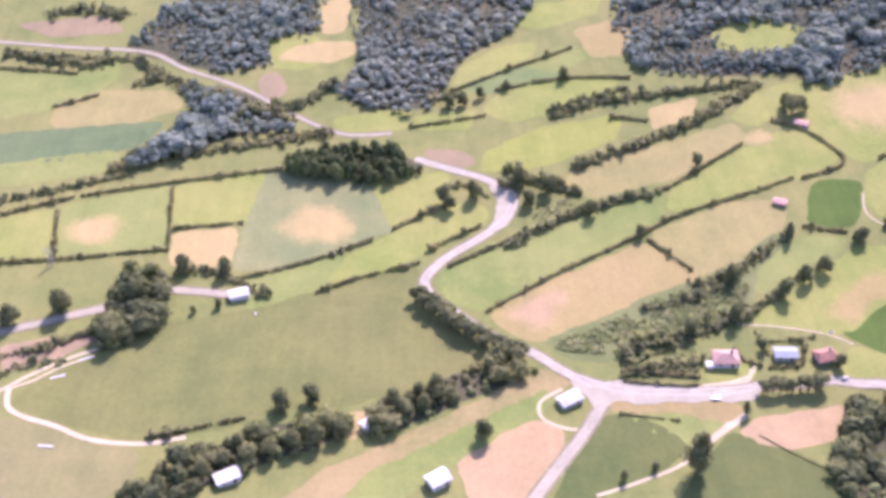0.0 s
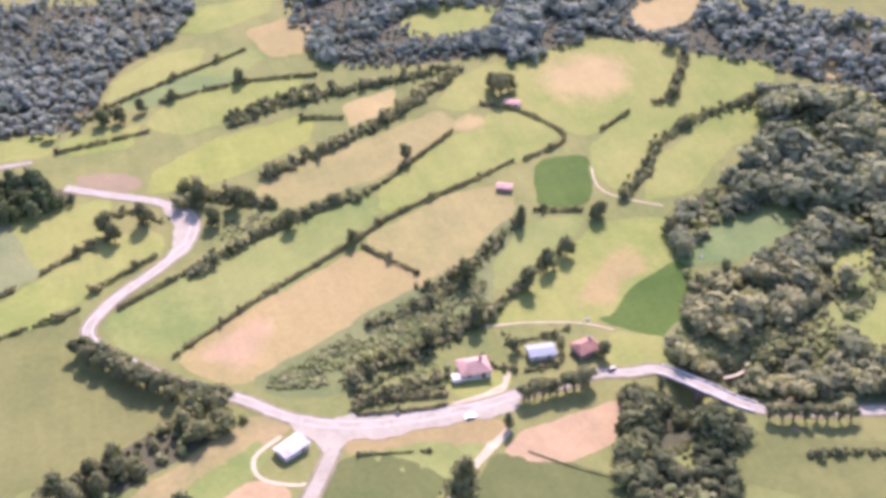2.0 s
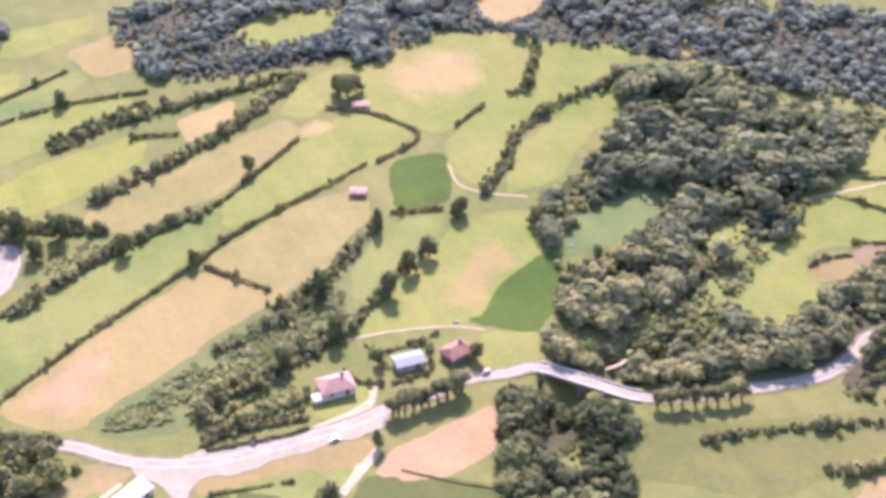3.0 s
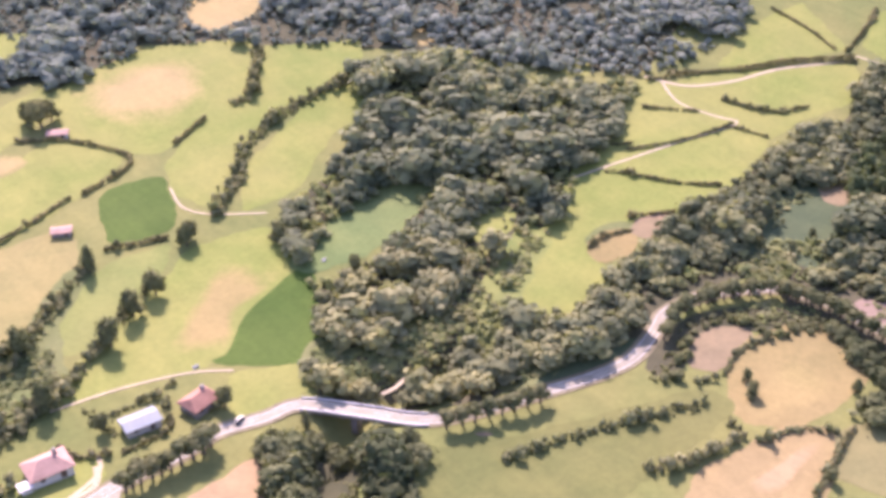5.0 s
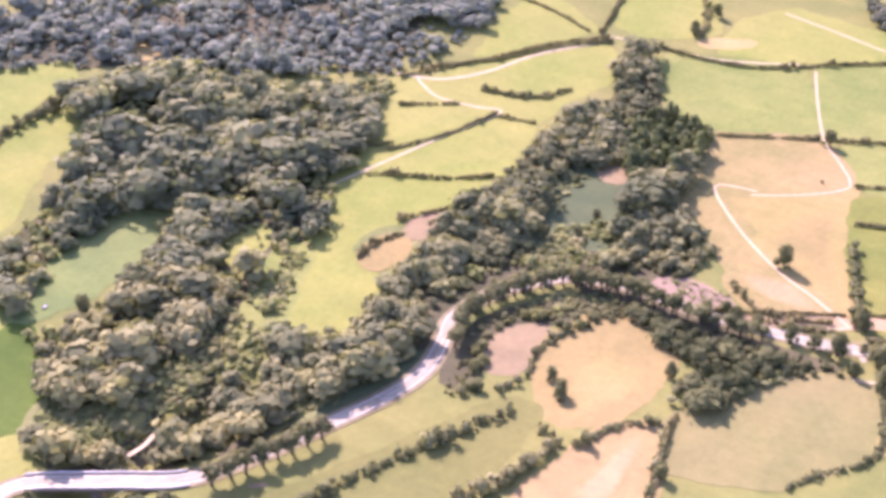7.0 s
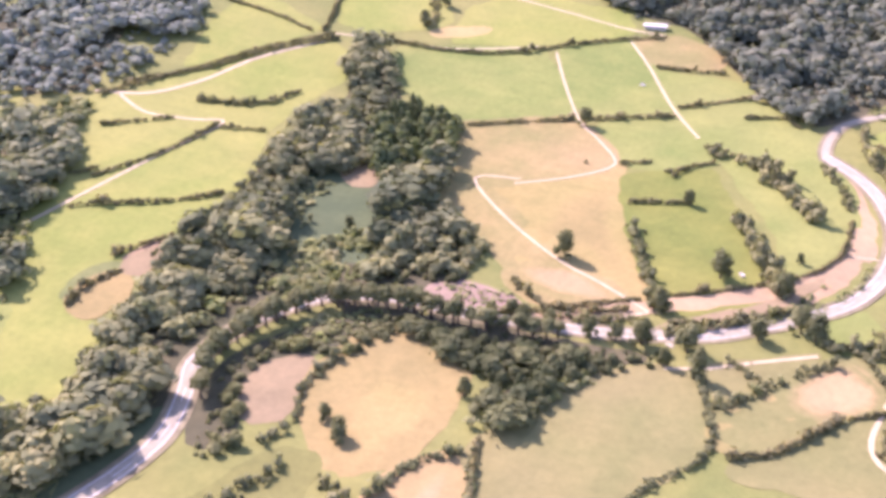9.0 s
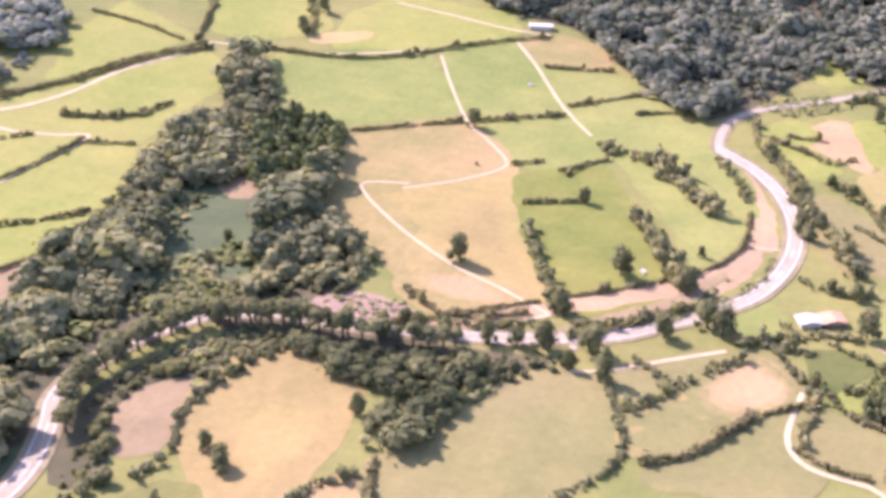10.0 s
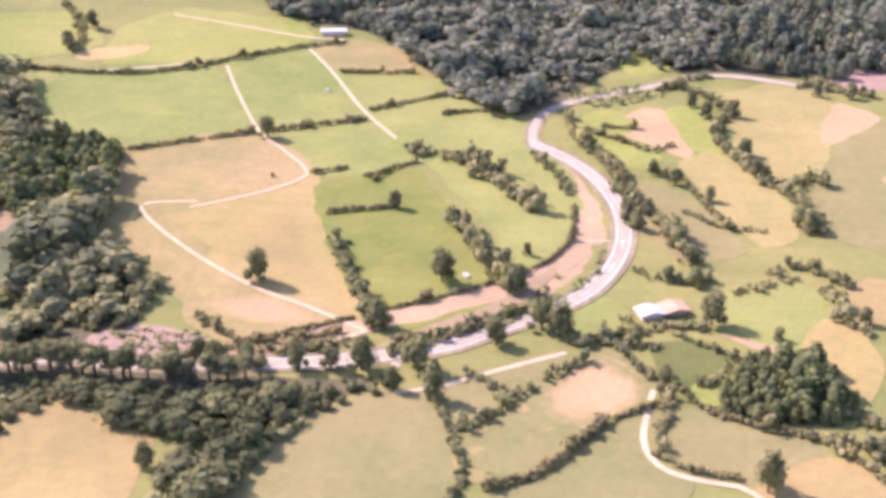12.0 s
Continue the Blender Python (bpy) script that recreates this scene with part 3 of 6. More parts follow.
field("olive2", [(271.4, 91), (269.3, 86.6), (262.5, 82.5), (252.1, 78.6), (246.6, 76.2), (244.3, 84.3), (252.7, 88.7)])
field("straw", [(312.3, 70), (321.1, 57.3), (310.4, 52.1), (298.5, 53.9), (277.3, 61), (273.7, 68), (284.9, 70), (303.2, 69)])
field("olive2", [(272.7, 59.2), (293.1, 50.4), (301.1, 42.9), (290.9, 30.4), (251.6, 43), (249, 56), (252.8, 63.9)])
field("pink", [(292.7, 57), (311.4, 49.8), (302.7, 42.5), (294.6, 49.7), (287.2, 56.2)])
field("mauve", [(322.8, 49.6), (328.7, 43.9), (330.6, 35.6), (327.1, 26.4), (315.9, 29.6), (317.1, 39), (317.5, 47.1)])
worn_patch("olive2", "pink", [(274.7, 51.6), (277.3, 48.9), (275.1, 45.5), (270.5, 47.3), (271, 50.5)])
field("earth", [(253.1, 195.3), (260.9, 190.9), (252.4, 186.7), (247.8, 189.3)])
field("tan", [(316.9, 201.6), (325.8, 187.5), (321.1, 185.2), (312.1, 197.4)])
field("tan", [(-28.9, 199), (-21.8, 200.2), (-20, 195.2), (-25.1, 188.5), (-28.9, 191.3)])
field("earth", [(-120, 223.4), (-111.5, 225.5), (-98.5, 227.7), (-92.9, 225.8), (-105, 216.9), (-117, 212.4)])
field("earth", [(251.2, 193.2), (255, 187.5), (249.1, 184.4), (246, 189.3)])
field("earth", [(211.7, 146.7), (224.2, 126.7), (235.9, 108.4), (246.5, 100.7), (260.8, 99.5), (257.6, 95.8), (243.3, 98), (231.9, 107.3), (220.3, 125.3), (209.7, 145.4)])
field("rough", [(191.6, 208.7), (196.1, 210.4), (203.1, 208.6), (198.6, 203.8), (192, 204.1)])
field("tangreen", [(273.1, 176.5), (284.3, 157.5), (278.9, 149.3), (269.3, 143.6), (265.5, 144.3), (259, 153.9), (251.7, 162.8), (251.6, 167.6), (259.6, 174)])
field("dark2", [(139.2, 242.7), (144.6, 245.7), (155.5, 250), (169.3, 254.5), (181.3, 253.1), (181.5, 247.7), (172.1, 243.7), (160.3, 239.3), (152.1, 237.1), (145, 238.2), (139.7, 239)])
field("lime", [(165.3, 204.6), (171.1, 208.7), (178.3, 212.5), (185.9, 207.3), (185.6, 198.6), (180.7, 192.6), (172.7, 191.7), (164.9, 193.4), (162.9, 199.2)])
field("lime", [(151.8, 203.5), (154.4, 205.4), (159.6, 207.7), (163.6, 207), (165, 203.5), (160.8, 199.9), (155.8, 197), (151.5, 196.3), (149.1, 198.5)])
field("rough", [(133.8, 206.8), (138.6, 211.1), (142.8, 211.8), (144.6, 208.1), (140.1, 204.6), (134.3, 203.4)])
field("lime", [(175.4, 228.7), (180.6, 232.8), (187.7, 229.8), (181.5, 224.2), (174, 224)])
# road bank in deep shade, given by the dark glade colour
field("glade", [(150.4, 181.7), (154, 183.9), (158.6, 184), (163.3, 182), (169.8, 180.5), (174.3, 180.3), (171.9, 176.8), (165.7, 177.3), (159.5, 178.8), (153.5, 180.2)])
field("rough", [(144.1, 188.7), (149.1, 190.5), (154, 189.3), (157.5, 186), (154.8, 183), (150.4, 184.3), (146.2, 185.4)])
field("tangreen", [(167.1, 146.5), (171.6, 145), (179.4, 140.3), (173.6, 138.1), (168.3, 135.9), (159.7, 132.2), (148.4, 147.7), (154.8, 148.3)])
worn_patch("tangreen", "pink", [(178, 140.9), (174.2, 143.2), (168.2, 143.1), (161.7, 143.6), (155.1, 143.8), (154, 140.1), (158.7, 137.8), (164.8, 138.1), (172.8, 139.3)])
field("earth", [(132.8, 181), (135.5, 180.3), (137.7, 177.7), (135.7, 176.6), (132.8, 178.8)])
field("rose", [(-64, 362.2), (-57.2, 367.1), (-51.7, 354.1), (-54.8, 347.5), (-61.3, 348.9)])
field("lime", [(-63, 386.3), (-52, 392.1), (-43.3, 388.4), (-39.7, 374.7), (-48.2, 368), (-60.1, 370.8)])
field("lime", [(107.1, 379.9), (116.1, 389.9), (130.3, 387.3), (140.7, 379.6), (138.4, 369.3), (122.6, 368.5), (107.2, 372.6)])
field("tan", [(178.3, 357.2), (188.2, 369.8), (200.2, 372.9), (212.2, 371), (205.4, 353.8), (193.5, 348.2), (179.7, 349.4)])
field("rose", [(-5.2, 318.1), (9.6, 316.8), (13.3, 309.5), (5.1, 306.2), (-2.5, 310.2)])
field("clay", [(40.6, 202.2), (56.4, 201), (74.3, 200.3), (75.5, 197.5), (66.8, 194.8), (52.6, 196.8), (43, 198.6)])
field("green", [(41.2, 198.1), (58.4, 196.1), (69.4, 193.4), (59.2, 186.2), (54.3, 190.2)])
field("dgreen", [(23.8, 168.5), (30.2, 181.7), (39.4, 196.3), (45.4, 197.3), (54.4, 190.5), (57.3, 187.2), (49.5, 180.1), (37.6, 175), (30, 169.3)])
field("dgreen", [(54.1, 168.1), (60.9, 179.6), (71.5, 189.7), (76.9, 188.6), (86.2, 180.8), (94.5, 171.6), (95.3, 165.5), (62.7, 164.5)])
field("pink", [(71.7, 191.9), (78.8, 196), (91, 197.5), (102.6, 199.3), (103, 194.4), (93.4, 185.9), (81.6, 184.6), (74.5, 187.6)])
# clearings in the wood, their shade also put into the colour
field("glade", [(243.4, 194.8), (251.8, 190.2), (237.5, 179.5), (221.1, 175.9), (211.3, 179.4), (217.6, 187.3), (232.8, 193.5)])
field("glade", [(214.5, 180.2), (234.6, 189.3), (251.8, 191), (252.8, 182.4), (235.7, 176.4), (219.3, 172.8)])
field("rose", [(247.7, 190.5), (254.3, 185.2), (243.7, 180), (240.3, 185.1)], 0.04)
field("rose", [(200, 206.9), (205.7, 208.2), (209.6, 206), (210.2, 202.5), (205.6, 199.5), (200.9, 200.9), (199.1, 204.4)], 0.04)
field("clay", [(188.6, 205.4), (195.4, 208.7), (199.1, 206.7), (199.5, 203.1), (193.4, 201.7), (187.8, 202.8)], 0.04)
field("rose", [(216, 125.9), (221.2, 120.4), (226, 114.1), (231.9, 108.2), (240.6, 103.4), (240.3, 101.5), (231.7, 104.9), (227.6, 107.5), (221.4, 113.4), (216.3, 119.5), (213.6, 125.4)], 0.04)
worn_patch("clay", "ochre", [(169.2, 152.6), (184.7, 160.6), (195.5, 158.5), (192.7, 147.7), (180.1, 146)])
worn_patch("ochre", "clay", [(235.6, 152.6), (256.5, 149.7), (264.2, 142), (242.4, 134.5), (225.3, 129.2), (233.5, 141.8)])
worn_patch("straw", "tan", [(101.7, 317.4), (110.8, 322.5), (114.7, 315.6), (106.1, 312)])
worn_patch("lime", "tan", [(129.1, 332.9), (136.1, 346.8), (151.7, 351), (170.6, 347.2), (178.9, 337.8), (171.7, 321), (158, 306.8), (143.5, 307.9), (131.5, 319.1)])
worn_patch("green", "tan", [(-115.7, 268.4), (-115.9, 281.9), (-101.9, 285.7), (-94, 279.9), (-94.8, 267.2), (-105.9, 262.8)])
worn_patch("bluegreen", "tan", [(-53.9, 270.1), (-51.2, 288.6), (-39.4, 293.6), (-27.1, 289.2), (-21.5, 273.8), (-30.4, 264.7), (-44.6, 263)])
worn_patch("ochre", "pink", [(11.6, 235.3), (20.4, 244.7), (36.9, 251.8), (38.1, 242), (29.1, 227.5), (21.8, 224.6)])
worn_patch("olive2", "pink", [(206.2, 106.5), (213.6, 103.9), (218.4, 99), (219.4, 93.8), (212.4, 90.6), (207.9, 92.3), (203.6, 98.3), (200.5, 103)])


# ---- roads and tracks ----
def ribbon(name, line, width, lift, material, parent=None, side=0.0, label=""):
    p = np.array(line)
    d = np.gradient(p, axis=0)
    d /= np.linalg.norm(d, axis=1)[:, None] + 1e-9
    n = np.stack([-d[:, 1], d[:, 0]], 1)
    cols = [p + n * (side + s * width / 2) for s in (-1, -0.33, 0.33, 1)]
    verts = np.concatenate([np.column_stack([c, lie(c[:, 0], c[:, 1]) + lift]) for c in cols])
    k = len(p)
    a = np.arange(k - 1)
    q = np.concatenate([np.stack([j * k + a + 1, j * k + a, (j + 1) * k + a, (j + 1) * k + a + 1], 1) for j in range(3)])
    return put(name, array_mesh(name, verts, q), material, parent, label, smooth=True)


def road(name, points, width, label, lines=True, lift=0.115):
    line = curve(points, 1.5)
    ob = ribbon(name, line, width, lift, M_ROAD)
    tagged(ob, label, "road", kind="structure")
    ribbon("verge", line, width + 1.5, lift - 0.015, M_VERGE, ob, label="dry brown grass verge")
    if lines:
        for s in (-1, 1):
            ribbon("edge_line", line, 0.16, lift + 0.02, M_LINE, ob, s * (width / 2 - 0.3), "white edge line")
        for i in range(0, len(line) - 4, 5):
            ribbon("centre_dash", line[i:i + 3], 0.14, lift + 0.02, M_LINE, ob)
    return ob


def track(width, points):
    ob = ribbon("track", curve(points, 1.5), width * 0.46, 0.088, M_TRACK)
    tagged(ob, "pale dry gravel farm track", "track", kind="structure")


MAIN_ROAD = [(-7.4, 312.3), (3.8, 306.4), (15.2, 300.6), (23.1, 292.3), (21, 281.8), (13.4, 272.7), (2.7, 263.4), (-3.4, 256.3), (-6, 250.7), (-4, 244.9), (2.1, 238), (12.8, 227.6), (23.5, 220.4), (32, 212.4), (41.7, 207.6), (53, 205.5), (72.8, 205.5), (83.1, 206.9), (93.2, 206.9), (100.4, 208), (108.8, 206.1), (115.3, 205.1), (122.6, 196.4), (129.8, 187.8), (140.6, 183.2), (150.2, 180.5), (161.3, 177.5), (169.8, 176.9), (178.8, 179.6), (184.4, 181.9), (192.7, 181.2), (200.6, 177.7), (207.7, 171.8), (211, 161.7), (210.6, 154.9), (210.8, 148.5), (211.5, 141.6), (212.6, 133.1), (214.1, 126.6), (217.5, 116.6), (222.3, 110), (227, 104.4), (233.2, 98.4), (242, 94.4), (251.2, 92.7), (261, 93.1), (271.1, 96), (279, 100.5), (285.4, 106.4)]
SIDE_ROAD = [(41, 204.8), (33.9, 192.9), (27.1, 183.3), (17.8, 170.1)]
HILL_ROAD = [(279, 100.5), (285.4, 106.4), (298.3, 105.5), (305.7, 100.5), (310.7, 92.9), (316.5, 83.9), (322.1, 75.6), (323.8, 67.5), (320, 56.9), (316.2, 50)]
VALLEY_ROAD = [(-178.5, 393.4), (-136.1, 384.5), (-106.2, 379.6), (-90.3, 367.7), (-69, 355.2), (-47.3, 336.6), (-31.3, 326.5), (-15.2, 326.9)]
FARM_LANE = [(-130.1, 226.1), (-113.5, 231.5), (-105.1, 235), (-95.1, 238.8), (-80.7, 246.2), (-59.7, 244.5)]
JUNCTION = [(32.8, 213.1), (40.5, 209.7), (50.5, 207.7), (66.3, 206.5), (65.3, 202.2), (47.9, 201.2), (43.2, 203.1), (37.8, 198.8), (36, 202.9), (31.6, 208.9)]
WIDENING = [(40.8, 210.4), (54.8, 208.5), (68, 206.8), (81.4, 206.2), (80.6, 201.7), (71.3, 201.4), (56.6, 201.9), (43.3, 202.6)]
SLAB = [(214, 122.5), (214, 120.2), (212.1, 119.6), (212.3, 121.6)]
LAYBY = [(15.2, 300.6), (23.3, 294.4), (24.4, 284.5), (19.2, 275.8), (13.4, 273.3), (17.4, 282.5), (17.9, 291)]
road("road", MAIN_ROAD, 2.5, "pale worn two-lane asphalt road with white lines")
road("road", SIDE_ROAD, 2.7, "narrow pale side road leaving the junction", False, 0.122)
road("road", HILL_ROAD, 1.5, "pale road climbing past the dark wood", False, 0.108)
road("road", VALLEY_ROAD, 1.3, "pale valley road among trees", False, 0.108)
road("road", FARM_LANE, 2.4, "narrow pale farm lane under trees", False, 0.104)
for outline in JUNCTION, WIDENING, LAYBY, SLAB:
    tagged(sheet("road_apron", outline, M_ROAD, 0.112, 4.0, 1.0), "pale worn asphalt apron beside the road", "road", kind="structure")
track(3.2, [(-113.2, 206.7), (-111.9, 200.5), (-107.5, 196.9), (-98.3, 193.3), (-89.1, 188.8), (-76.6, 187.4), (-66.1, 189.8)])
track(1.6, [(-113.2, 206.7), (-107.9, 209.5), (-101.9, 214.6), (-94.1, 219)])
track(2.2, [(256.5, 251), (260.3, 240.6), (270.6, 233.8), (286.2, 228.7), (302.1, 218.5)])
track(1.6, [(257.2, 245.4), (252.6, 236), (253.9, 225.8), (255, 219.6), (237.8, 223.5), (221.2, 226.8), (206.8, 229.4)])
track(1.2, [(220.8, 126), (226.6, 135.1), (231.1, 143.1), (241.9, 156), (253.4, 165.5), (256.2, 157.7)])
track(1.2, [(254.1, 158.2), (260.1, 149.6), (266.5, 143.7), (270.5, 143.6), (278.1, 149.1), (284.7, 154.5), (301.1, 162.3), (316.5, 168.8)])
track(1.4, [(329.5, 154.5), (317.3, 147.6), (297.6, 138.1), (285.2, 130.4)])
track(1.4, [(220.8, 126), (215.7, 132.2), (212.1, 136.5)])
track(1.6, [(344.9, 188.1), (340.8, 171.6), (336.8, 157.6), (336.2, 147.9)])
track(1.2, [(134.2, 285.1), (132.3, 276.4), (135.7, 270), (145.5, 262.7)])
track(1.2, [(80.9, 230.4), (92.8, 228.8), (104.8, 225.1), (111.3, 220.7)])
track(1.4, [(217.5, 101.4), (212.8, 109.5), (209.1, 115.3)])
track(2.0, [(33.3, 171.4), (44.7, 175.7), (57, 181.6), (70.7, 194.4)])
track(2.0, [(34.8, 193.8), (29.8, 192.9), (23.1, 196.6), (23, 202.6), (29.3, 207.2)])
track(1.0, [(248.6, 99), (248.9, 94.1)])
track(1.6, [(82.4, 215.4), (80.7, 211.2), (74.1, 208.5), (66.5, 207.5)])
track(1.4, [(305.3, 220), (306.2, 214.7), (307.5, 203), (309.7, 189.6), (318, 173.4)])
track(1.5, [(209.8, 91.6), (204.6, 92.7), (200.2, 93.4), (196.8, 92.9), (194.3, 91), (192.9, 87.4), (192.3, 84.5), (190.3, 82.6), (187.1, 81.1)])
track(2.4, [(-122.1, 200.5), (-115.2, 206), (-108.3, 212.3), (-99.5, 218.6), (-91.6, 223.1)])
track(2.4, [(81, 212.9), (78.7, 208.7), (72.1, 207.6), (64.3, 206.3)])
track(4.0, [(62.8, 187.2), (70.1, 192.7), (75.8, 196.8)])
track(1.6, [(127.8, 198.4), (130.6, 198.3), (132.9, 198.9), (134.6, 199.3)])
track(1.3, [(207.1, 120.9), (208.6, 116.7), (210.8, 112.5), (213.7, 108.3)])


# ---- foliage ----
def ball(rng, n):
    v = rng.normal(size=(n, 3))
    return v / np.linalg.norm(v, axis=1)[:, None]


ICO = bmesh.new()
bmesh.ops.create_icosphere(ICO, subdivisions=1, radius=1.0)
ICO_V = np.array([tuple(v.co) for v in ICO.verts])
ICO_F = np.array([[v.index for v in f.verts] for f in ICO.faces])
ICO.free()


def leafage(rng, lobes, leaves, size):
    """Clumped foliage as arrays: lumpy dark cores and many small tilted leaf sprays round them."""
    verts, quads, tris, n = [], [], [], 0
    for centre, radius in lobes:
        core = ICO_V * (rng.uniform(0.70, 0.90, (len(ICO_V), 1)) * radius) + centre
        verts.append(core)
        tris.append(ICO_F + n)
        n += len(core)
    weights = np.array([np.prod(r) ** (2 / 3) for _, r in lobes])
    pick = rng.choice(len(lobes), leaves, p=weights / weights.sum())
    d = ball(rng, leaves)
    d[:, 2] = np.where(d[:, 2] < -0.35, -d[:, 2], d[:, 2])
    c = np.array([lobes[i][0] for i in pick]) + d * np.array([lobes[i][1] for i in pick]) * rng.uniform(0.70, 1.22, (leaves, 1))
    nrm = d + 0.5 * ball(rng, leaves)
    nrm /= np.linalg.norm(nrm, axis=1)[:, None]
    u = np.cross(nrm, ball(rng, leaves))
    u /= np.linalg.norm(u, axis=1)[:, None]
    w = np.cross(nrm, u)
    s = size * rng.uniform(0.6, 1.35, (leaves, 1))
    corners = np.stack([c + u * s, c + w * s * 0.75 + nrm * s * 0.2, c - u * s, c - w * s * 0.75 + nrm * s * 0.2], 1).reshape(-1, 3)
    verts.append(corners)
    quads.append(np.arange(leaves * 4).reshape(-1, 4) + n)
    return np.concatenate(verts), np.concatenate(quads), np.concatenate(tris)


def crown_lobes(rng, count, spread, low, high, fat):
    out = [(np.array([0, 0, (low + high) / 2]), np.array([spread * 0.75, spread * 0.75, (high - low) * 0.42]))]
    for i in range(count):
        a, h = rng.uniform(0, 2 * math.pi), rng.uniform(0, 1)
        r = spread * (0.72 - 0.45 * h) * rng.uniform(0.7, 1.15)
        k = fat * rng.uniform(0.75, 1.25)
        out.append((np.array([math.cos(a) * r, math.sin(a) * r, low + (high - low) * (0.18 + 0.66 * h)]), np.array([k, k, k * 0.85])))
    return out


def tube(points, radii, sides=6):
    verts, faces = [], []
    for p, r in zip(points, radii):
        for i in range(sides):
            a = 2 * math.pi * i / sides
            verts.append((p[0] + r * math.cos(a), p[1] + r * math.sin(a), p[2]))
    for j in range(len(points) - 1):
        for i in range(sides):
            faces.append((j * sides + i, j * sides + (i + 1) % sides, (j + 1) * sides + (i + 1) % sides, (j + 1) * sides + i))
    return verts, faces


def trunk_mesh(rng, height, radius, limbs):
    verts, faces = tube([(0, 0, -0.06), (0.01, 0, height * 0.3), (0.0, 0.02, height * 0.7)], [radius * 1.3, radius, radius * 0.45])
    for i in range(limbs):
        a, z = rng.uniform(0, 2 * math.pi), rng.uniform(0.25, 0.5) * height
        e = (math.cos(a) * height * 0.22, math.sin(a) * height * 0.22, z + height * 0.2)
        v, f = tube([(0, 0, z), (e[0] * 0.5, e[1] * 0.5, z + height * 0.08), e], [radius * 0.5, radius * 0.35, radius * 0.15], 4)
        faces += [tuple(k + len(verts) for k in q) for q in f]
        verts += v
    return mesh_of("trunk", verts, faces)


rng = np.random.default_rng(7)
TREE_KINDS = {"round": [], "poplar": [], "pollard": []}


def toned(me, tones):
    me.attributes.new("tone", "FLOAT", "POINT").data.foreach_set("value", np.asarray(tones, np.float32))
    return me


def crown_mesh(v, q, t):
    return toned(array_mesh("crown", v, q, t), np.full(len(v), 0.5))


for i in range(7):       # unit height
    v, q, t = leafage(rng, crown_lobes(rng, 11, 0.46, -0.02, 1.0, 0.19), 560, 0.055)
    TREE_KINDS["round"].append((crown_mesh(v, q, t), trunk_mesh(rng, 0.8, 0.035, 4)))
for i in range(2):
    lobes = [(np.array([rng.uniform(-0.03, 0.03), rng.uniform(-0.03, 0.03), z]), np.array([r, r, 0.13])) for z, r in ((0.2, 0.13), (0.36, 0.17), (0.52, 0.17), (0.68, 0.14), (0.82, 0.10), (0.93, 0.06))]
    v, q, t = leafage(rng, lobes, 520, 0.036)
    TREE_KINDS["poplar"].append((crown_mesh(v, q, t), trunk_mesh(rng, 0.8, 0.03, 0)))
for i in range(4):
    v, q, t = leafage(rng, crown_lobes(rng, 7, 0.30, 0.36, 1.0, 0.17), 380, 0.055)
    TREE_KINDS["pollard"].append((crown_mesh(v, q, t), trunk_mesh(rng, 0.75, 0.04, 4)))
TREE_WORDS = {"pollard": "grey-green roadside tree with a bare lower trunk", "round": "broad round-crowned dark green tree on pasture", "poplar": "tall narrow dark green tree beside a track"}
tree_count = 0


def plant(kind, x, y, height):
    global tree_count
    tree_count += 1
    crown, trunk = TREE_KINDS[kind][tree_count % len(TREE_KINDS[kind])]
    root = tagged(new("tree"), TREE_WORDS[kind] if height > 3 else "small bushy green tree at a field edge", "tree", "scattered trees")
    put("trunk", trunk, M_BARK, root)
    put("crown", crown, M_LEAF, root)
    wide = rng.uniform(0.8, 1.02) if kind == "round" else rng.uniform(1.2, 1.5)
    root.matrix_basis = Matrix.LocRotScale((x, y, float(land(x, y)) + 0.05), Euler((0, 0, rng.uniform(0, 6.28))), (height * wide, height * wide, height))


def avenue(a, b, gap, height, side):
    """A row of roadside trees along the main road between two places."""
    line = curve(MAIN_ROAD, 0.5)
    i, j = sorted(int(np.argmin(np.hypot(*(line - np.array(e)).T))) for e in (a, b))
    d = np.gradient(line, axis=0)
    d /= np.linalg.norm(d, axis=1)[:, None]
    n = np.stack([d[:, 1], -d[:, 0]], 1)
    run = 0.0
    for k in range(i, j):
        run -= float(np.hypot(*(line[k + 1] - line[k])))
        if run <= 0:
            run = gap * rng.uniform(0.75, 1.3)
            x, y = line[k] + n[k] * side * rng.uniform(0.92, 1.12)
            plant("pollard", float(x), float(y), height * rng.uniform(0.8, 1.15))


def scatter(name, protos, places, sizes, heights, material, lift=0.0, tones=None):
    """Many clumps joined into one mesh."""
    V, Q, T, A, n = [], [], [], [], 0
    z = land(places[:, 0], places[:, 1]) + lift
    if tones is None:
        tones = np.clip(rng.normal(0.5, 0.2, len(places)), 0, 1)
    for (x, y), s, h, zz, tone in zip(places, sizes, heights, z, tones):
        v, q, t = protos[rng.integers(len(protos))]
        a = rng.uniform(0, 2 * math.pi)
        c, d = math.cos(a) * s, math.sin(a) * s
        V.append(np.stack([v[:, 0] * c - v[:, 1] * d + x, v[:, 0] * d + v[:, 1] * c + y, v[:, 2] * h + zz], 1))
        Q.append(q + n)
        T.append(t + n)
        A.append(np.full(len(v), tone))
        n += len(v)
    return put(name, toned(array_mesh(name, np.concatenate(V), np.concatenate(Q), np.concatenate(T)), np.concatenate(A)), material)


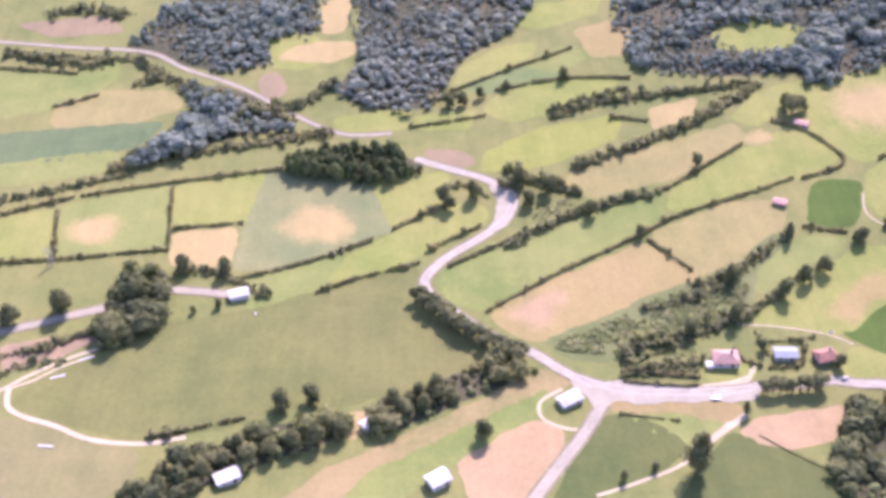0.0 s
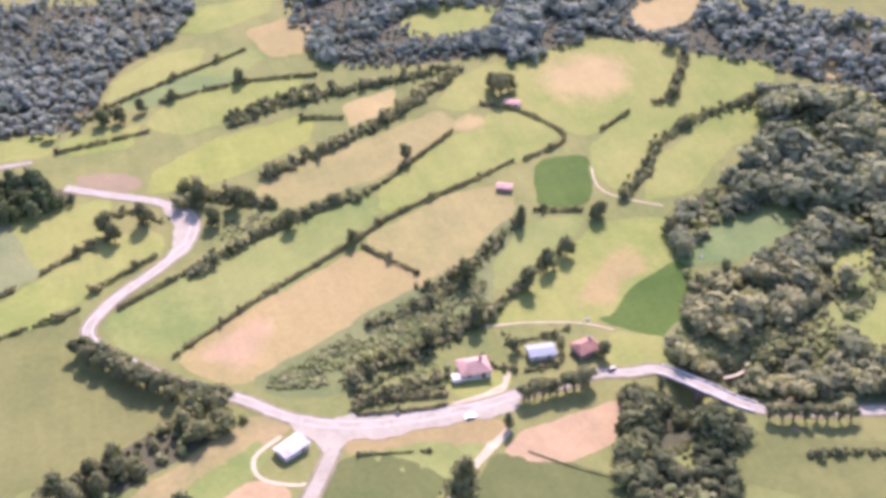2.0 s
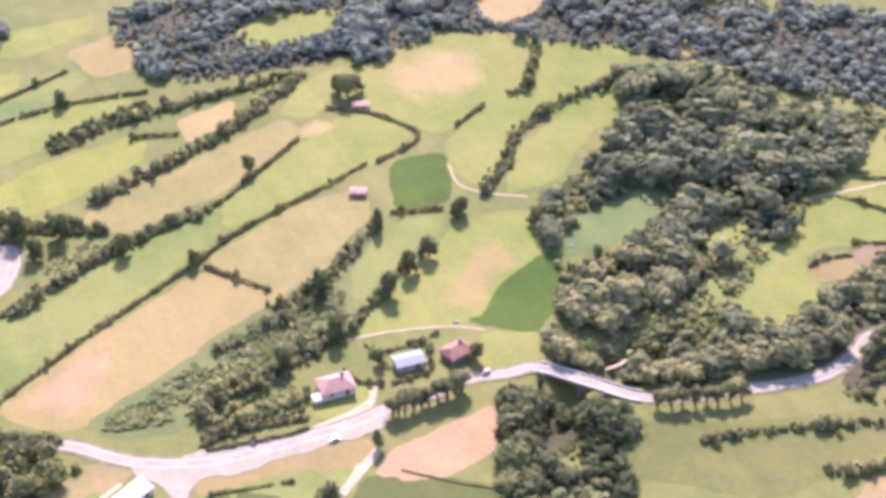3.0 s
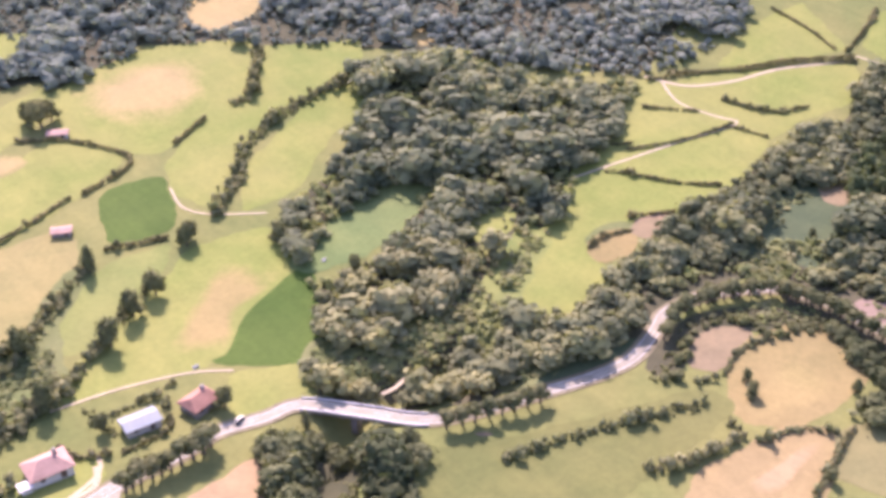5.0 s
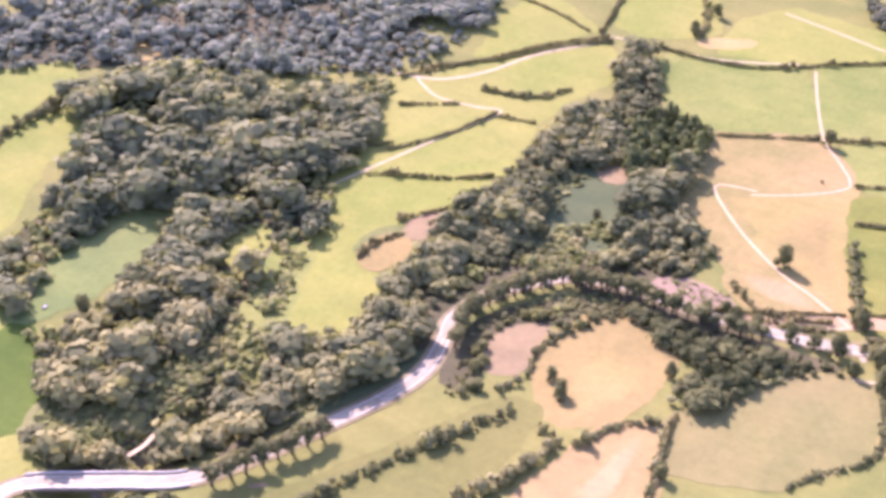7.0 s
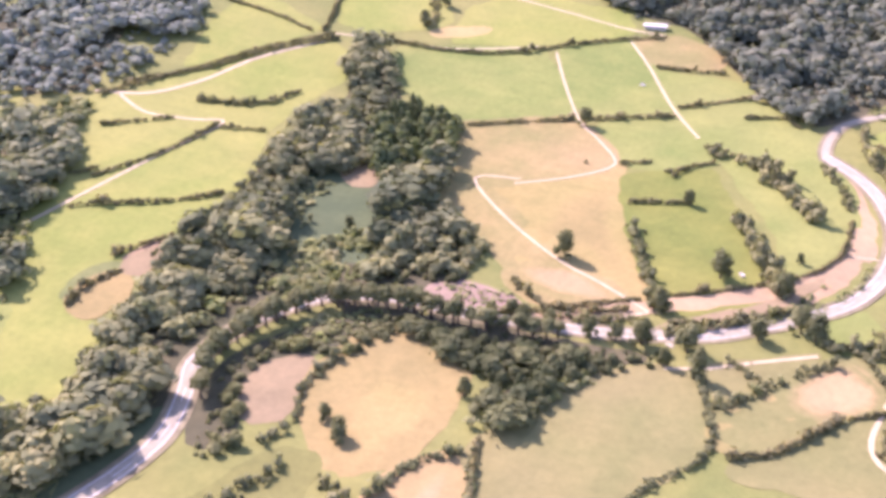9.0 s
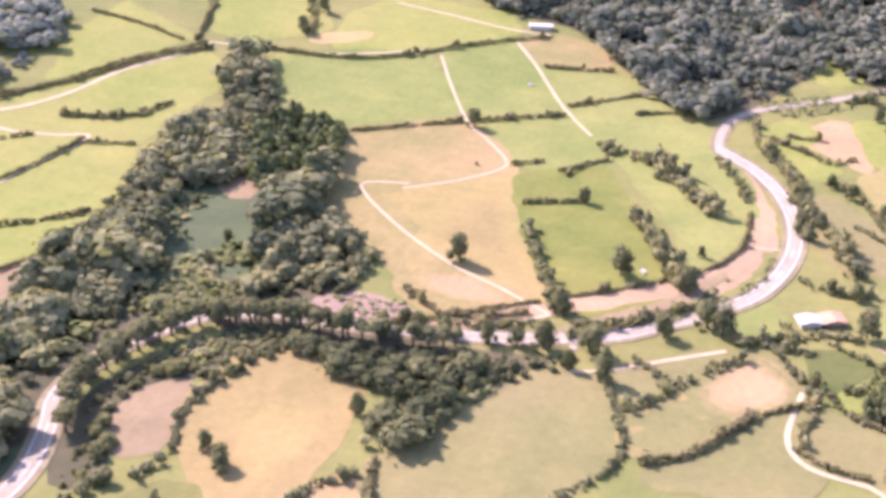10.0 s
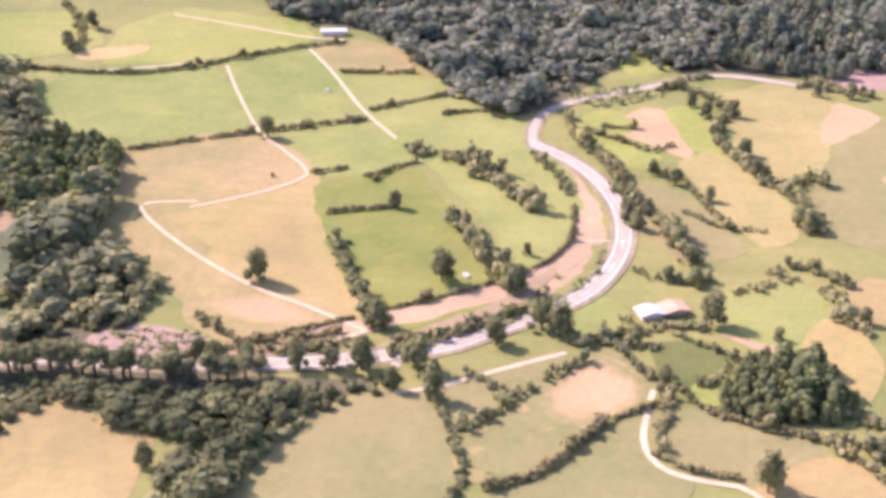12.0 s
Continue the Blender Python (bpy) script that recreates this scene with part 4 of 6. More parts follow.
WOOD_PROTOS = [leafage(rng, crown_lobes(rng, 5, 0.42, 0.05, 1.0, 0.26), 74, 0.112) for _ in range(10)]
NEAR_PROTOS = [leafage(rng, crown_lobes(rng, 7, 0.42, 0.05, 1.0, 0.25), 230, 0.068) for _ in range(6)]
FAR_PROTOS = [leafage(rng, crown_lobes(rng, 3, 0.42, 0.1, 1.0, 0.27), 40, 0.14) for _ in range(8)]
PINE_PROTOS = [leafage(rng, [(np.array([rng.uniform(-0.04, 0.04), rng.uniform(-0.04, 0.04), z]), np.array([r, r, 0.16])) for z, r in ((0.25, 0.31), (0.47, 0.31), (0.67, 0.26), (0.84, 0.19))], 90, 0.085) for _ in range(4)]
BELT_PROTOS = [leafage(rng, crown_lobes(rng, 1, 0.5, 0.0, 1.0, 0.34), 22, 0.18) for _ in range(8)]
BUSH_PROTOS = [leafage(rng, crown_lobes(rng, 1, 0.5, 0.0, 1.0, 0.35), 18, 0.20) for _ in range(8)]


# rough camera position in plan, from which wood-edge heights are fitted
VIEW_FROM = np.array((70.0, 90.0))
ROAD_LINE = np.concatenate([curve(r, 2.0) for r in (MAIN_ROAD, HILL_ROAD, VALLEY_ROAD)])


def is_open(p):
    """Whether plan positions lie on open land or on a road."""
    hit = np.zeros(len(p), bool)
    for poly in CLEARED:
        hit |= inside(p[:, 0], p[:, 1], poly)
    for q in ROAD_LINE:
        hit |= np.hypot(*(p - q).T) < 4.4
    return hit


def drift(p, scale, seed):
    """Slow uneven swings over the land, about -1 to 1."""
    x, y = p[:, 0] / scale + seed, p[:, 1] / scale - seed
    return (np.sin(x * 1.1 + 1.7 * np.sin(y * 0.7)) * np.sin(y * 1.3 + 1.1 * np.sin(x * 0.9)) + 0.6 * np.sin(2.3 * x + 1.9 * y) * np.sin(2.9 * y - 1.7 * x)) / 1.3


PLANTED = []    # conifer stands, kept free of other trees
LOW_FOR_VIEW = [
    [(203.5, 179.3), (219, 186.2), (228.4, 186.4), (239.4, 191.6), (244.7, 187.2), (244.4, 180.6), (228, 172.8), (215.7, 173.5), (206.6, 175)],
    [(106.3, 191.6), (112, 194.2), (114.4, 184.8), (107.7, 174.9), (101.8, 178.3)],
    [(190.1, 220.3), (176.2, 214.9), (163.7, 207.7), (149.9, 199.5), (135, 196.7), (131.2, 201.1), (140.4, 210.4), (151.3, 210.9), (163.1, 214.8), (175.9, 219), (189.7, 223.3)],
    [(137.6, 242), (145.5, 238.9), (153.1, 237.8), (162, 239.9), (173.8, 244.6), (182.2, 247.9), (181.9, 242.5), (169.8, 236.1), (158, 232.1), (148.5, 231.1), (140.3, 231.9), (135.6, 237.2)],
    [(173.6, 226.8), (182.8, 233.5), (189, 230.1), (184.5, 223.8), (175.9, 219), (169.2, 219.5)],
    [(211.6, 179.9), (230, 188.2), (233.8, 184.7), (231.9, 176.5), (218.5, 169.3), (210.7, 171.3)]]      # low growth among the taller trees, outlined so clearings show from the camera


def wood(gap, height, outline, pine=False):
    """A closed stand of trees on its own dark floor, with thin and thick places."""
    edge = curve(outline, 3.0, True)
    p = spots(edge, gap * (1.0 if pine else 0.78), rng)
    p = p[~is_open(p)]
    if not pine:
        for q in PLANTED:
            p = p[~inside(p[:, 0], p[:, 1], q)]
    if len(p) < 4:
        return
    if pine:
        PLANTED.append(edge)
    floor = sheet("woodland_floor", outline, M_FLOOR, 0.012, 5.0, 4.0)
    tagged(floor, "dark leaf-littered woodland floor", "ground", kind="structure")
    # trees in front of open land are squat so it shows from the camera
    way = p - VIEW_FROM
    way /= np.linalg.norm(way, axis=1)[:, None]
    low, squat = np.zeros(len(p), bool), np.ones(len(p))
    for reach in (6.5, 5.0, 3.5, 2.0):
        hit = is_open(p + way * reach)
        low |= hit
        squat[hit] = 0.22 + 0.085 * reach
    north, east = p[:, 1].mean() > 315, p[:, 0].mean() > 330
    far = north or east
    thick = drift(p, 11.0, 3.1)
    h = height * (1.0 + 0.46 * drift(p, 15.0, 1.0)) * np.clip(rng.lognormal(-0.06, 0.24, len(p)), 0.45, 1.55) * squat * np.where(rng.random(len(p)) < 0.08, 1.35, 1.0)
    # trees inside those outlines, shrunk to open the view behind them
    young = np.zeros(len(p), bool)
    for q in LOW_FOR_VIEW:
        young |= inside(p[:, 0], p[:, 1], curve(q, 3.0, True))
    h[young] *= 0.32
    if pine:
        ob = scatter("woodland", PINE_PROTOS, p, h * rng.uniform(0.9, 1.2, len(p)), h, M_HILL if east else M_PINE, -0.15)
        tagged(ob, "dark green close-planted conifer stand", "woodland", kind="stuff")
        return
    tones = np.clip(0.44 + 0.34 * drift(p, 19.0, 7.7) + rng.normal(0, 0.17, len(p)), 0, 0.9)
    # flatter tones in distant stands, again in place of haze
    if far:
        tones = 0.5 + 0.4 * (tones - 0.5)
    tones[young] = 0.55 + 0.5 * tones[young]
    keep = (thick < 0.42 + rng.normal(0, 0.12, len(p))) | low
    ob = scatter("woodland", (FAR_PROTOS if far else NEAR_PROTOS if len(p) < 260 else WOOD_PROTOS) + PINE_PROTOS[:1], p[keep], (h * rng.uniform(1.15, 1.65, len(p)))[keep], h[keep] * 0.9, M_FAR_HAZED if north else M_HILL if east else M_LEAF if len(p) < 260 else M_MID if p[:, 1].mean() > 238 else M_WOOD, -0.15, tones[keep])
    tagged(ob, "dense grey-green broadleaved woodland" if not far else "distant hillside wood, leaf colour tinted bluish", "woodland", kind="stuff")
    gaps = p[~keep]
    if len(gaps) > 3:
        gaps = gaps + rng.normal(0, gap * 0.2, gaps.shape)
        g = height * rng.uniform(0.2, 0.55, len(gaps))
        ob = scatter("undergrowth", BUSH_PROTOS, gaps, g * rng.uniform(1.1, 1.9, len(g)), g, M_FAR_HAZED if north else M_HILL if east else M_SCRUB, -0.1)
        tagged(ob, "light green undergrowth in gaps of the wood", "undergrowth", kind="stuff")


def hedge(size, points):
    """A low field hedge on its bank: many small bushes close together, a few grown out."""
    line = curve(points, 0.31 * size)
    line = line + rng.normal(0, 0.10 * size, line.shape)
    k = size * (0.76 + 0.18 * drift(line, 2.6, rng.uniform(0, 9)))
    line, k = line[k > 0.58 * size], k[k > 0.58 * size]
    big = rng.random(len(line)) < 0.035
    h = rng.uniform(0.7, 1.05, len(line)) * k * np.where(big, 2.0, 1.0)
    ob = scatter("hedge", BUSH_PROTOS, line, rng.uniform(0.8, 1.2, len(line)) * k * np.where(big, 1.9, 1.0), h, M_HEDGE)
    tagged(ob, "thin brownish green field hedge along a boundary", "hedge", "field hedges")


def thicket(width, height, points):
    """A belt of bushes with low trees standing out of it."""
    line = curve(points, 0.72)
    k = 0.85 + 0.3 * drift(line, 4.0, rng.uniform(0, 9))
    p = np.repeat(line, 3, 0) + rng.normal(0, width * 0.30, (len(line) * 3, 2))
    grown = rng.random(len(p)) < 0.10
    h = height * np.where(grown, rng.uniform(0.8, 1.25, len(p)), rng.uniform(0.3, 0.64, len(p))) * np.repeat(k, 3)
    ob = scatter("thicket", BELT_PROTOS, p, h * np.where(grown, rng.uniform(0.7, 1.0, len(p)), rng.uniform(0.9, 1.4, len(p))), h, M_BELT)
    tagged(ob, "uneven grey-green belt of bushes and low trees", "thicket", "bushy belts", kind="stuff")


def scrub(gap, height, outline):
    p = spots(border(outline, 2.0), gap * 0.6, rng)
    p = p[drift(p, 5.0, 2.0) < 0.6]
    h = height * rng.uniform(0.12, 0.5, len(p)) * np.where(rng.random(len(p)) < 0.06, 2.2, 1.0)
    ob = scatter("scrub", BUSH_PROTOS, p, height * rng.uniform(0.5, 1.3, len(p)), h, M_SCRUB)
    tagged(ob, "pale green weeds and low scrub", "scrub", kind="stuff")


wood(1.1, 2.4, [(207.8, 84.2), (213.5, 82.3), (219, 78), (218, 73.7), (209.4, 70.8), (204.7, 71.5), (203.7, 76.5), (203.8, 80.8), (204.4, 83.6)], True)
# grove given the darker conifer colour to stand for its shadow side
wood(2.2, 4.6, [(-49.3, 305.4), (-41.5, 314.3), (-24.5, 316.1), (-3.2, 310.8), (-5.6, 303), (-25.8, 298), (-44, 299.8)], True)
wood(2.0, 3.8, [(248.1, 184.1), (263.2, 190.5), (274.5, 189.1), (278.6, 182), (275.2, 175.8), (263.9, 173.2), (254.1, 172.3), (244.1, 178.3)], True)
wood(2.2, 4.0, [(323.2, 71.2), (353.1, 65.2), (372.9, 45.3), (365, 23.8), (327.8, 33.5), (323, 56.5)], True)
wood(2.8, 4.4, [(136.1, 246.9), (149.7, 261.3), (168.6, 268.7), (187.5, 282.2), (201.9, 305), (215.5, 293.5), (235.3, 259.9), (251.5, 248.8), (227.4, 234.2), (203, 225.5), (192.2, 216.7), (179.8, 221.6), (170.6, 223.9), (160.9, 229), (157.3, 234.1), (179.2, 247.7), (167.7, 249.9), (147.2, 240.7)])
wood(2.8, 4.0, [(138.8, 234.9), (142.3, 231.9), (156.6, 233.2), (169.4, 222.5), (176.7, 212.9), (159.1, 207.2), (150.2, 200.3), (148.4, 195), (156.8, 196.5), (160.8, 193), (177.8, 193), (183.9, 185.2), (179.9, 180.3), (167.5, 177.7), (149.9, 180.2), (135.3, 187.5), (128.8, 195.2), (116.4, 205.5), (126.9, 215.6), (133.5, 229.1)])
wood(2.7, 3.5, [(157, 196.4), (164, 202.4), (173, 195.1), (187.4, 196.7), (214.6, 201.9), (231.9, 203.5), (256.6, 206.1), (274.4, 201.1), (296.3, 211), (297.5, 204.4), (276.4, 188.7), (275.2, 176.1), (253.3, 171.4), (238.7, 166.6), (230.1, 155.7), (224.4, 154.6), (219.8, 157.7), (217.1, 164.2), (213.4, 168.6), (228, 172.8), (238.6, 180.7), (227.5, 184.4), (217.8, 176.9), (204.9, 179.7), (191.3, 182.9), (180.3, 180.7), (167.5, 178.7), (158.7, 185.9)])
wood(2.0, 1.8, [(177, 178.7), (188.1, 179.3), (193.6, 176.4), (200.5, 171.7), (207.9, 160.2), (205.4, 157.3), (200.5, 158.9), (193.1, 164.4), (193.2, 168), (185.2, 174.1), (178.3, 171.3), (171.1, 166.6), (165.2, 173.2), (171.3, 175.7)])
wood(2.6, 3.2, [(345.1, 158.5), (344.1, 144.5), (319.6, 127.8), (305.3, 119.2), (296.3, 108.6), (305.8, 101.4), (324.4, 92.4), (332.4, 83.9), (323.2, 78.8), (324.4, 56.2), (329.3, 33), (348.4, 28.1), (391.7, 30.3), (367.5, 161.7)])
wood(3.25, 2.6, [(-115.8, 381.3), (-90, 425.9), (-44.2, 425.2), (-45.2, 389.8), (-59.3, 370.2), (-81.2, 365.5), (-98.2, 373.1)])
wood(3.25, 2.6, [(-27.2, 372.4), (-27.8, 424.6), (39.4, 420.1), (29.9, 390.6), (11.1, 372), (-2.7, 340.5), (-18.7, 340.6), (-26.9, 343.5), (-35.3, 354.4)])
wood(3.25, 2.6, [(71.1, 398.5), (85, 413.8), (183.3, 393.5), (171.2, 357.3), (133.6, 343.1), (134.2, 353), (110.1, 353.1), (76.4, 361.5)])
wood(3.25, 2.6, [(122, 368), (141.7, 419.1), (305, 272.1), (256.6, 251.4), (215.6, 308.3), (208.4, 314.2), (158.8, 358.3), (131.7, 353.3)])
wood(3.6, 4.4, [(-80.8, 166.1), (-67, 182.5), (-45.1, 194.2), (-28.6, 198.5), (-27.9, 189.3), (-44.1, 182.9), (-60.4, 173.7), (-70.7, 166.2)])
wood(3.0, 4.0, [(-22.4, 195), (-13.7, 205.2), (6.3, 215.4), (21.8, 218.8), (23, 213.6), (1.3, 201.8), (-16.6, 191.3)])
wood(3.0, 4.0, [(106.7, 202.6), (110.2, 200.9), (113.8, 196.9), (119.1, 192.1), (126.1, 186.3), (125.6, 182.6), (115.9, 179.4), (110.4, 177.9), (97.1, 189.8)])
wood(3.2, 3.8, [(95.7, 184), (104.4, 197.8), (114.8, 195.1), (112, 187.7), (122.1, 186.5), (124.1, 182.1), (116.8, 175), (109, 163.5), (90.1, 171.7)])
wood(3.4, 4.0, [(-89.6, 354), (-76.4, 358), (-50.9, 339.8), (-49.9, 327.2), (-68.8, 325.6), (-83.6, 313.7), (-98.9, 307.2), (-90.6, 322.9), (-83.4, 336.8)])
wood(3.0, 5.0, [(-94, 240.4), (-93.1, 254.2), (-82.1, 253), (-79.2, 238.1), (-82.7, 224.8), (-93.1, 218.9)])
wood(3.6, 4.4, [(140.4, 184.3), (153.6, 183.1), (151.6, 178.8), (140.4, 182.4)])
wood(2.4, 1.9, [(196.8, 165.4), (206.9, 158.2), (217.8, 154), (229.5, 156.8), (235.1, 165.5), (232.8, 169.6), (227.9, 180.2)])
wood(2.2, 3.2, [(204.2, 161.6), (208.6, 160.1), (209.3, 151.5), (209.2, 140.7), (209, 130.1), (210.6, 121.7), (206.8, 121.2), (205.8, 126.9), (203.2, 134), (200.1, 138.9), (197.2, 141.8), (195.1, 144.8), (199.2, 149), (201.8, 156.7)])
wood(2.0, 3.0, [(184.9, 142), (192.7, 142.3), (199.1, 138.1), (205.3, 131.9), (206.6, 127), (204.7, 126.2), (200, 128.3), (194.6, 132), (189.1, 135.4), (185.1, 138.2)])
scrub(3.4, 2.2, [(186.9, 222), (173.4, 215.3), (160.1, 207.7), (151.2, 201.4), (147.6, 196.6), (150.9, 193.5), (157.6, 198.9), (167.3, 207.4), (181.8, 215.6)])
scrub(1.25, 1.3, [(27.8, 224.9), (43.7, 231.7), (61.1, 242), (75.1, 247.6), (91.3, 254.4), (85.5, 237.7), (64.8, 228.5), (45.2, 220.2), (32.8, 220.4)])
scrub(1.7, 1.6, [(132.7, 211.4), (145.8, 214.2), (162.6, 220.4), (165.3, 212.8), (150.5, 200.8), (136.3, 195.3), (130.6, 198)])
scrub(2.2, 1.3, [(204.7, 181.4), (213.6, 183.5), (213.6, 178.1), (211.2, 175.2), (208.4, 176.4)])
scrub(4.2, 1.5, [(150.7, 201.5), (156.8, 207.1), (162.6, 207.7), (165.1, 204.7), (153.9, 196.1), (150.2, 198.1)])
scrub(1.5, 1.2, [(125.6, 217.1), (130.2, 219.2), (128.7, 212), (134.2, 209.1), (136.2, 205), (129.2, 200.9), (123.7, 205), (119.9, 209.5)])
scrub(1.6, 1.4, [(130.5, 201.8), (136.5, 207), (143.4, 207.4), (139.2, 202.3), (133, 199.4)])
scrub(2.0, 1.4, [(205.7, 187), (213.3, 182.5), (221.1, 178.6), (230.4, 177.3), (220.4, 165.8), (212.7, 170.3), (205, 180)])
scrub(1.8, 1.2, [(193.4, 175.4), (201.2, 172.4), (208.1, 162.3), (202.8, 160.9), (196.4, 166.3), (193.9, 170.4)])
scrub(1.3, 1.0, [(215.8, 125.9), (221.8, 115.9), (227.3, 108.5), (233.2, 101.8), (241, 98.1), (247.1, 95.7), (246.5, 94.4), (235.9, 97.9), (229, 102.4), (223.1, 109.7), (217.1, 118.3)])
scrub(2.0, 1.0, [(218.6, 123.1), (222, 115.7), (229.6, 106.7), (239.7, 101.5), (241.7, 99.9), (228.8, 105.1), (219.9, 115.5)])
scrub(2.0, 1.2, [(310.4, 101.5), (318.3, 84.9), (311, 79.9), (303.6, 95.3)])
scrub(2.2, 1.3, [(68.7, 217.6), (66.3, 213.4), (51.5, 212.9), (56.9, 218), (67, 224.1)])
scrub(2.2, 1.2, [(26.3, 279.4), (46.6, 280.8), (40.2, 290), (28.8, 287.8)])
scrub(1.5, 0.8, [(216.7, 160.5), (220, 148.7), (215.7, 143.5), (211.2, 151.5)])
scrub(1.7, 0.7, [(151.8, 203.5), (159.6, 207.7), (163.6, 207), (164.6, 203.5), (160.6, 200.1), (156.1, 197.2), (151.8, 196.6), (149.3, 198.8)])
scrub(1.9, 0.9, [(134.1, 207), (138.6, 210.8), (142.7, 211.6), (144.3, 208.1), (140.1, 204.9), (134.8, 203.9)])
scrub(1.5, 1.6, [(144.5, 188.8), (149.2, 190.4), (153.7, 189.1), (157.2, 185.9), (154.8, 183.4), (150.5, 184.6), (146.6, 185.8)])
scrub(2.0, 1.6, [(162.2, 207.1), (172.5, 213.9), (185.2, 219), (186.8, 217.3), (176.6, 210.8), (165.9, 204.9)])
scrub(1.5, 1.7, [(204, 179.5), (214.2, 183.4), (222.7, 183.1), (225.9, 178.3), (229.1, 173.8), (216.3, 173.8), (207.2, 175.3)])
scrub(2.2, 1.6, [(220.4, 186.7), (231.7, 191), (240.2, 192), (243.1, 187.7), (234.2, 188.9), (222.8, 184.8)])
thicket(3.4, 3.5, [(45.8, 305.9), (70.8, 318), (92.8, 330.3), (115.8, 347.8)])
thicket(4.1, 3.5, [(-158, 380.8), (-142.3, 375.8), (-122.7, 369.8)])
thicket(4.1, 3.5, [(-121.4, 373.7), (-109.1, 373.5), (-99.4, 362.9)])
thicket(4.1, 3.2, [(-106.4, 357.3), (-97.2, 361), (-86.1, 351.8)])
thicket(4.1, 3.5, [(-81.8, 348.2), (-69.6, 343), (-55.3, 337.7), (-51, 334.1)])
thicket(4.1, 3.8, [(-51.6, 341.1), (-43.8, 346.9), (-36, 357)])
thicket(5.4, 3.8, [(-147.8, 409.9), (-135.1, 412.4), (-118.8, 406.3)])
thicket(3, 3, [(40.8, 334.7), (62.3, 342.9), (98.4, 346.9), (113.3, 350.1)])
thicket(3, 3.2, [(20.2, 267.4), (39.1, 279.9), (54.7, 287.1), (67.9, 290.2)])
thicket(2.7, 3.2, [(22.6, 304.8), (29.8, 300.9), (37.1, 296.5), (44.2, 292.1)])
thicket(3.4, 3.5, [(46.2, 217.6), (50, 221.9), (64.2, 225.5), (81.4, 233.7), (85.2, 236.8)])
thicket(2.7, 2.7, [(73.4, 247.5), (84.2, 252.1), (96.1, 260.2), (105.9, 267.9)])
thicket(4.1, 3.2, [(-101.9, 310.5), (-86.1, 325.3), (-69, 337.7), (-54.8, 343)])
thicket(4.1, 3.2, [(-106.5, 305.7), (-84.3, 313.7), (-53.8, 322.2), (-37, 327)])
thicket(2.7, 2.7, [(-138.2, 289.8), (-125.2, 293.8), (-108.9, 300.1), (-100.5, 302.5)])
thicket(2.7, 2.4, [(-0.3, 294.8), (9.1, 297.6), (14.3, 291.5)])
thicket(2.4, 2.7, [(45.1, 210.8), (54.6, 214), (67.7, 216.8)])
thicket(2.4, 3.2, [(-51.6, 244.7), (-67.3, 254.5), (-77, 254.4)])
thicket(2.7, 2.4, [(-116.8, 211.1), (-110.6, 215.3), (-102.2, 216.4)])
thicket(3, 3.2, [(199.6, 302.8), (176, 298.4), (158.3, 290.4), (146.4, 277.7), (136.4, 268.9)])
thicket(3, 3, [(186.9, 330.4), (172.1, 311.6), (167, 310.1)])
thicket(2.4, 2.7, [(85.9, 251), (78.3, 244.7), (61.2, 238.6), (56.3, 238.4)])
thicket(2.4, 2.7, [(105.1, 250), (98.1, 243.9), (80.4, 230.6)])
thicket(2, 2.3, [(133.2, 172.2), (144.4, 169.3), (154.4, 165.9), (168.7, 160.3)])
thicket(1.2, 1.3, [(85.4, 227.4), (86.6, 223.2), (87, 218.2)])
thicket(1, 1.1, [(94, 224.3), (98.2, 224), (101, 224.3)])
thicket(1.2, 1.4, [(92.7, 216.1), (95.8, 216.4), (96.8, 219.7)])
thicket(1.1, 1.2, [(98.4, 215), (101.6, 214.3), (105, 215.4)])
thicket(2.6, 3.3, [(279.4, 126.7), (277.1, 118.9), (268.8, 111.6), (258.4, 105.8)])
thicket(2.4, 3.1, [(253.2, 117.4), (242.8, 112.3), (232.7, 108.3)])
thicket(1.8, 2.5, [(245.1, 134.2), (231.2, 128.9), (221.2, 124.9)])
thicket(0.9, 1.5, [(206.6, 116.3), (199.9, 113.8), (190.3, 112.1), (182.1, 117.5), (177, 119.6)])
thicket(1.8, 1.7, [(200.4, 113.1), (205.7, 108.2), (215.6, 99.8)])
thicket(1.4, 1.5, [(215.2, 141.1), (215.3, 133.9), (218.3, 127.7)])
thicket(1.6, 1.7, [(215.8, 122.1), (220.8, 114.9), (227.6, 107)])
thicket(2, 2.1, [(291.5, 98.6), (276.8, 94), (263.5, 91.8), (253.4, 91.5)])
thicket(1.6, 1.7, [(281.7, 106.4), (269.2, 101.5), (265, 100.6)])
thicket(1.6, 1.7, [(219.5, 100.7), (219.9, 94.6), (218.8, 90.6)])
thicket(2, 2.1, [(211.4, 112.1), (207.3, 108)])
thicket(1.0, 1.5, [(209.1, 90.6), (206.4, 90.1), (201.7, 91.2), (197.9, 92.1)])
thicket(1.2, 1.5, [(221.1, 96.4), (215.9, 93.4), (211.9, 91.3), (212.8, 89.3)])
thicket(1.4, 1.6, [(220.8, 101), (220.9, 96.8), (222.5, 94.4), (223.6, 91.6), (224.9, 87.7), (224.1, 84.1)])
thicket(1.3, 1.5, [(234.1, 79), (235.7, 75.8), (238.3, 71.9), (238.4, 70.1)])
thicket(1.8, 2.4, [(240, 73.1), (242.4, 70.1), (240.3, 66.4), (237.1, 64.2)])
thicket(1.6, 2.2, [(235.7, 67.4), (230.5, 66.6), (226.7, 66.5), (223.9, 64.4)])
thicket(1.2, 1.4, [(222.5, 87.5), (219.6, 84.1), (218, 81.7), (213.9, 83.1), (211.4, 86)])
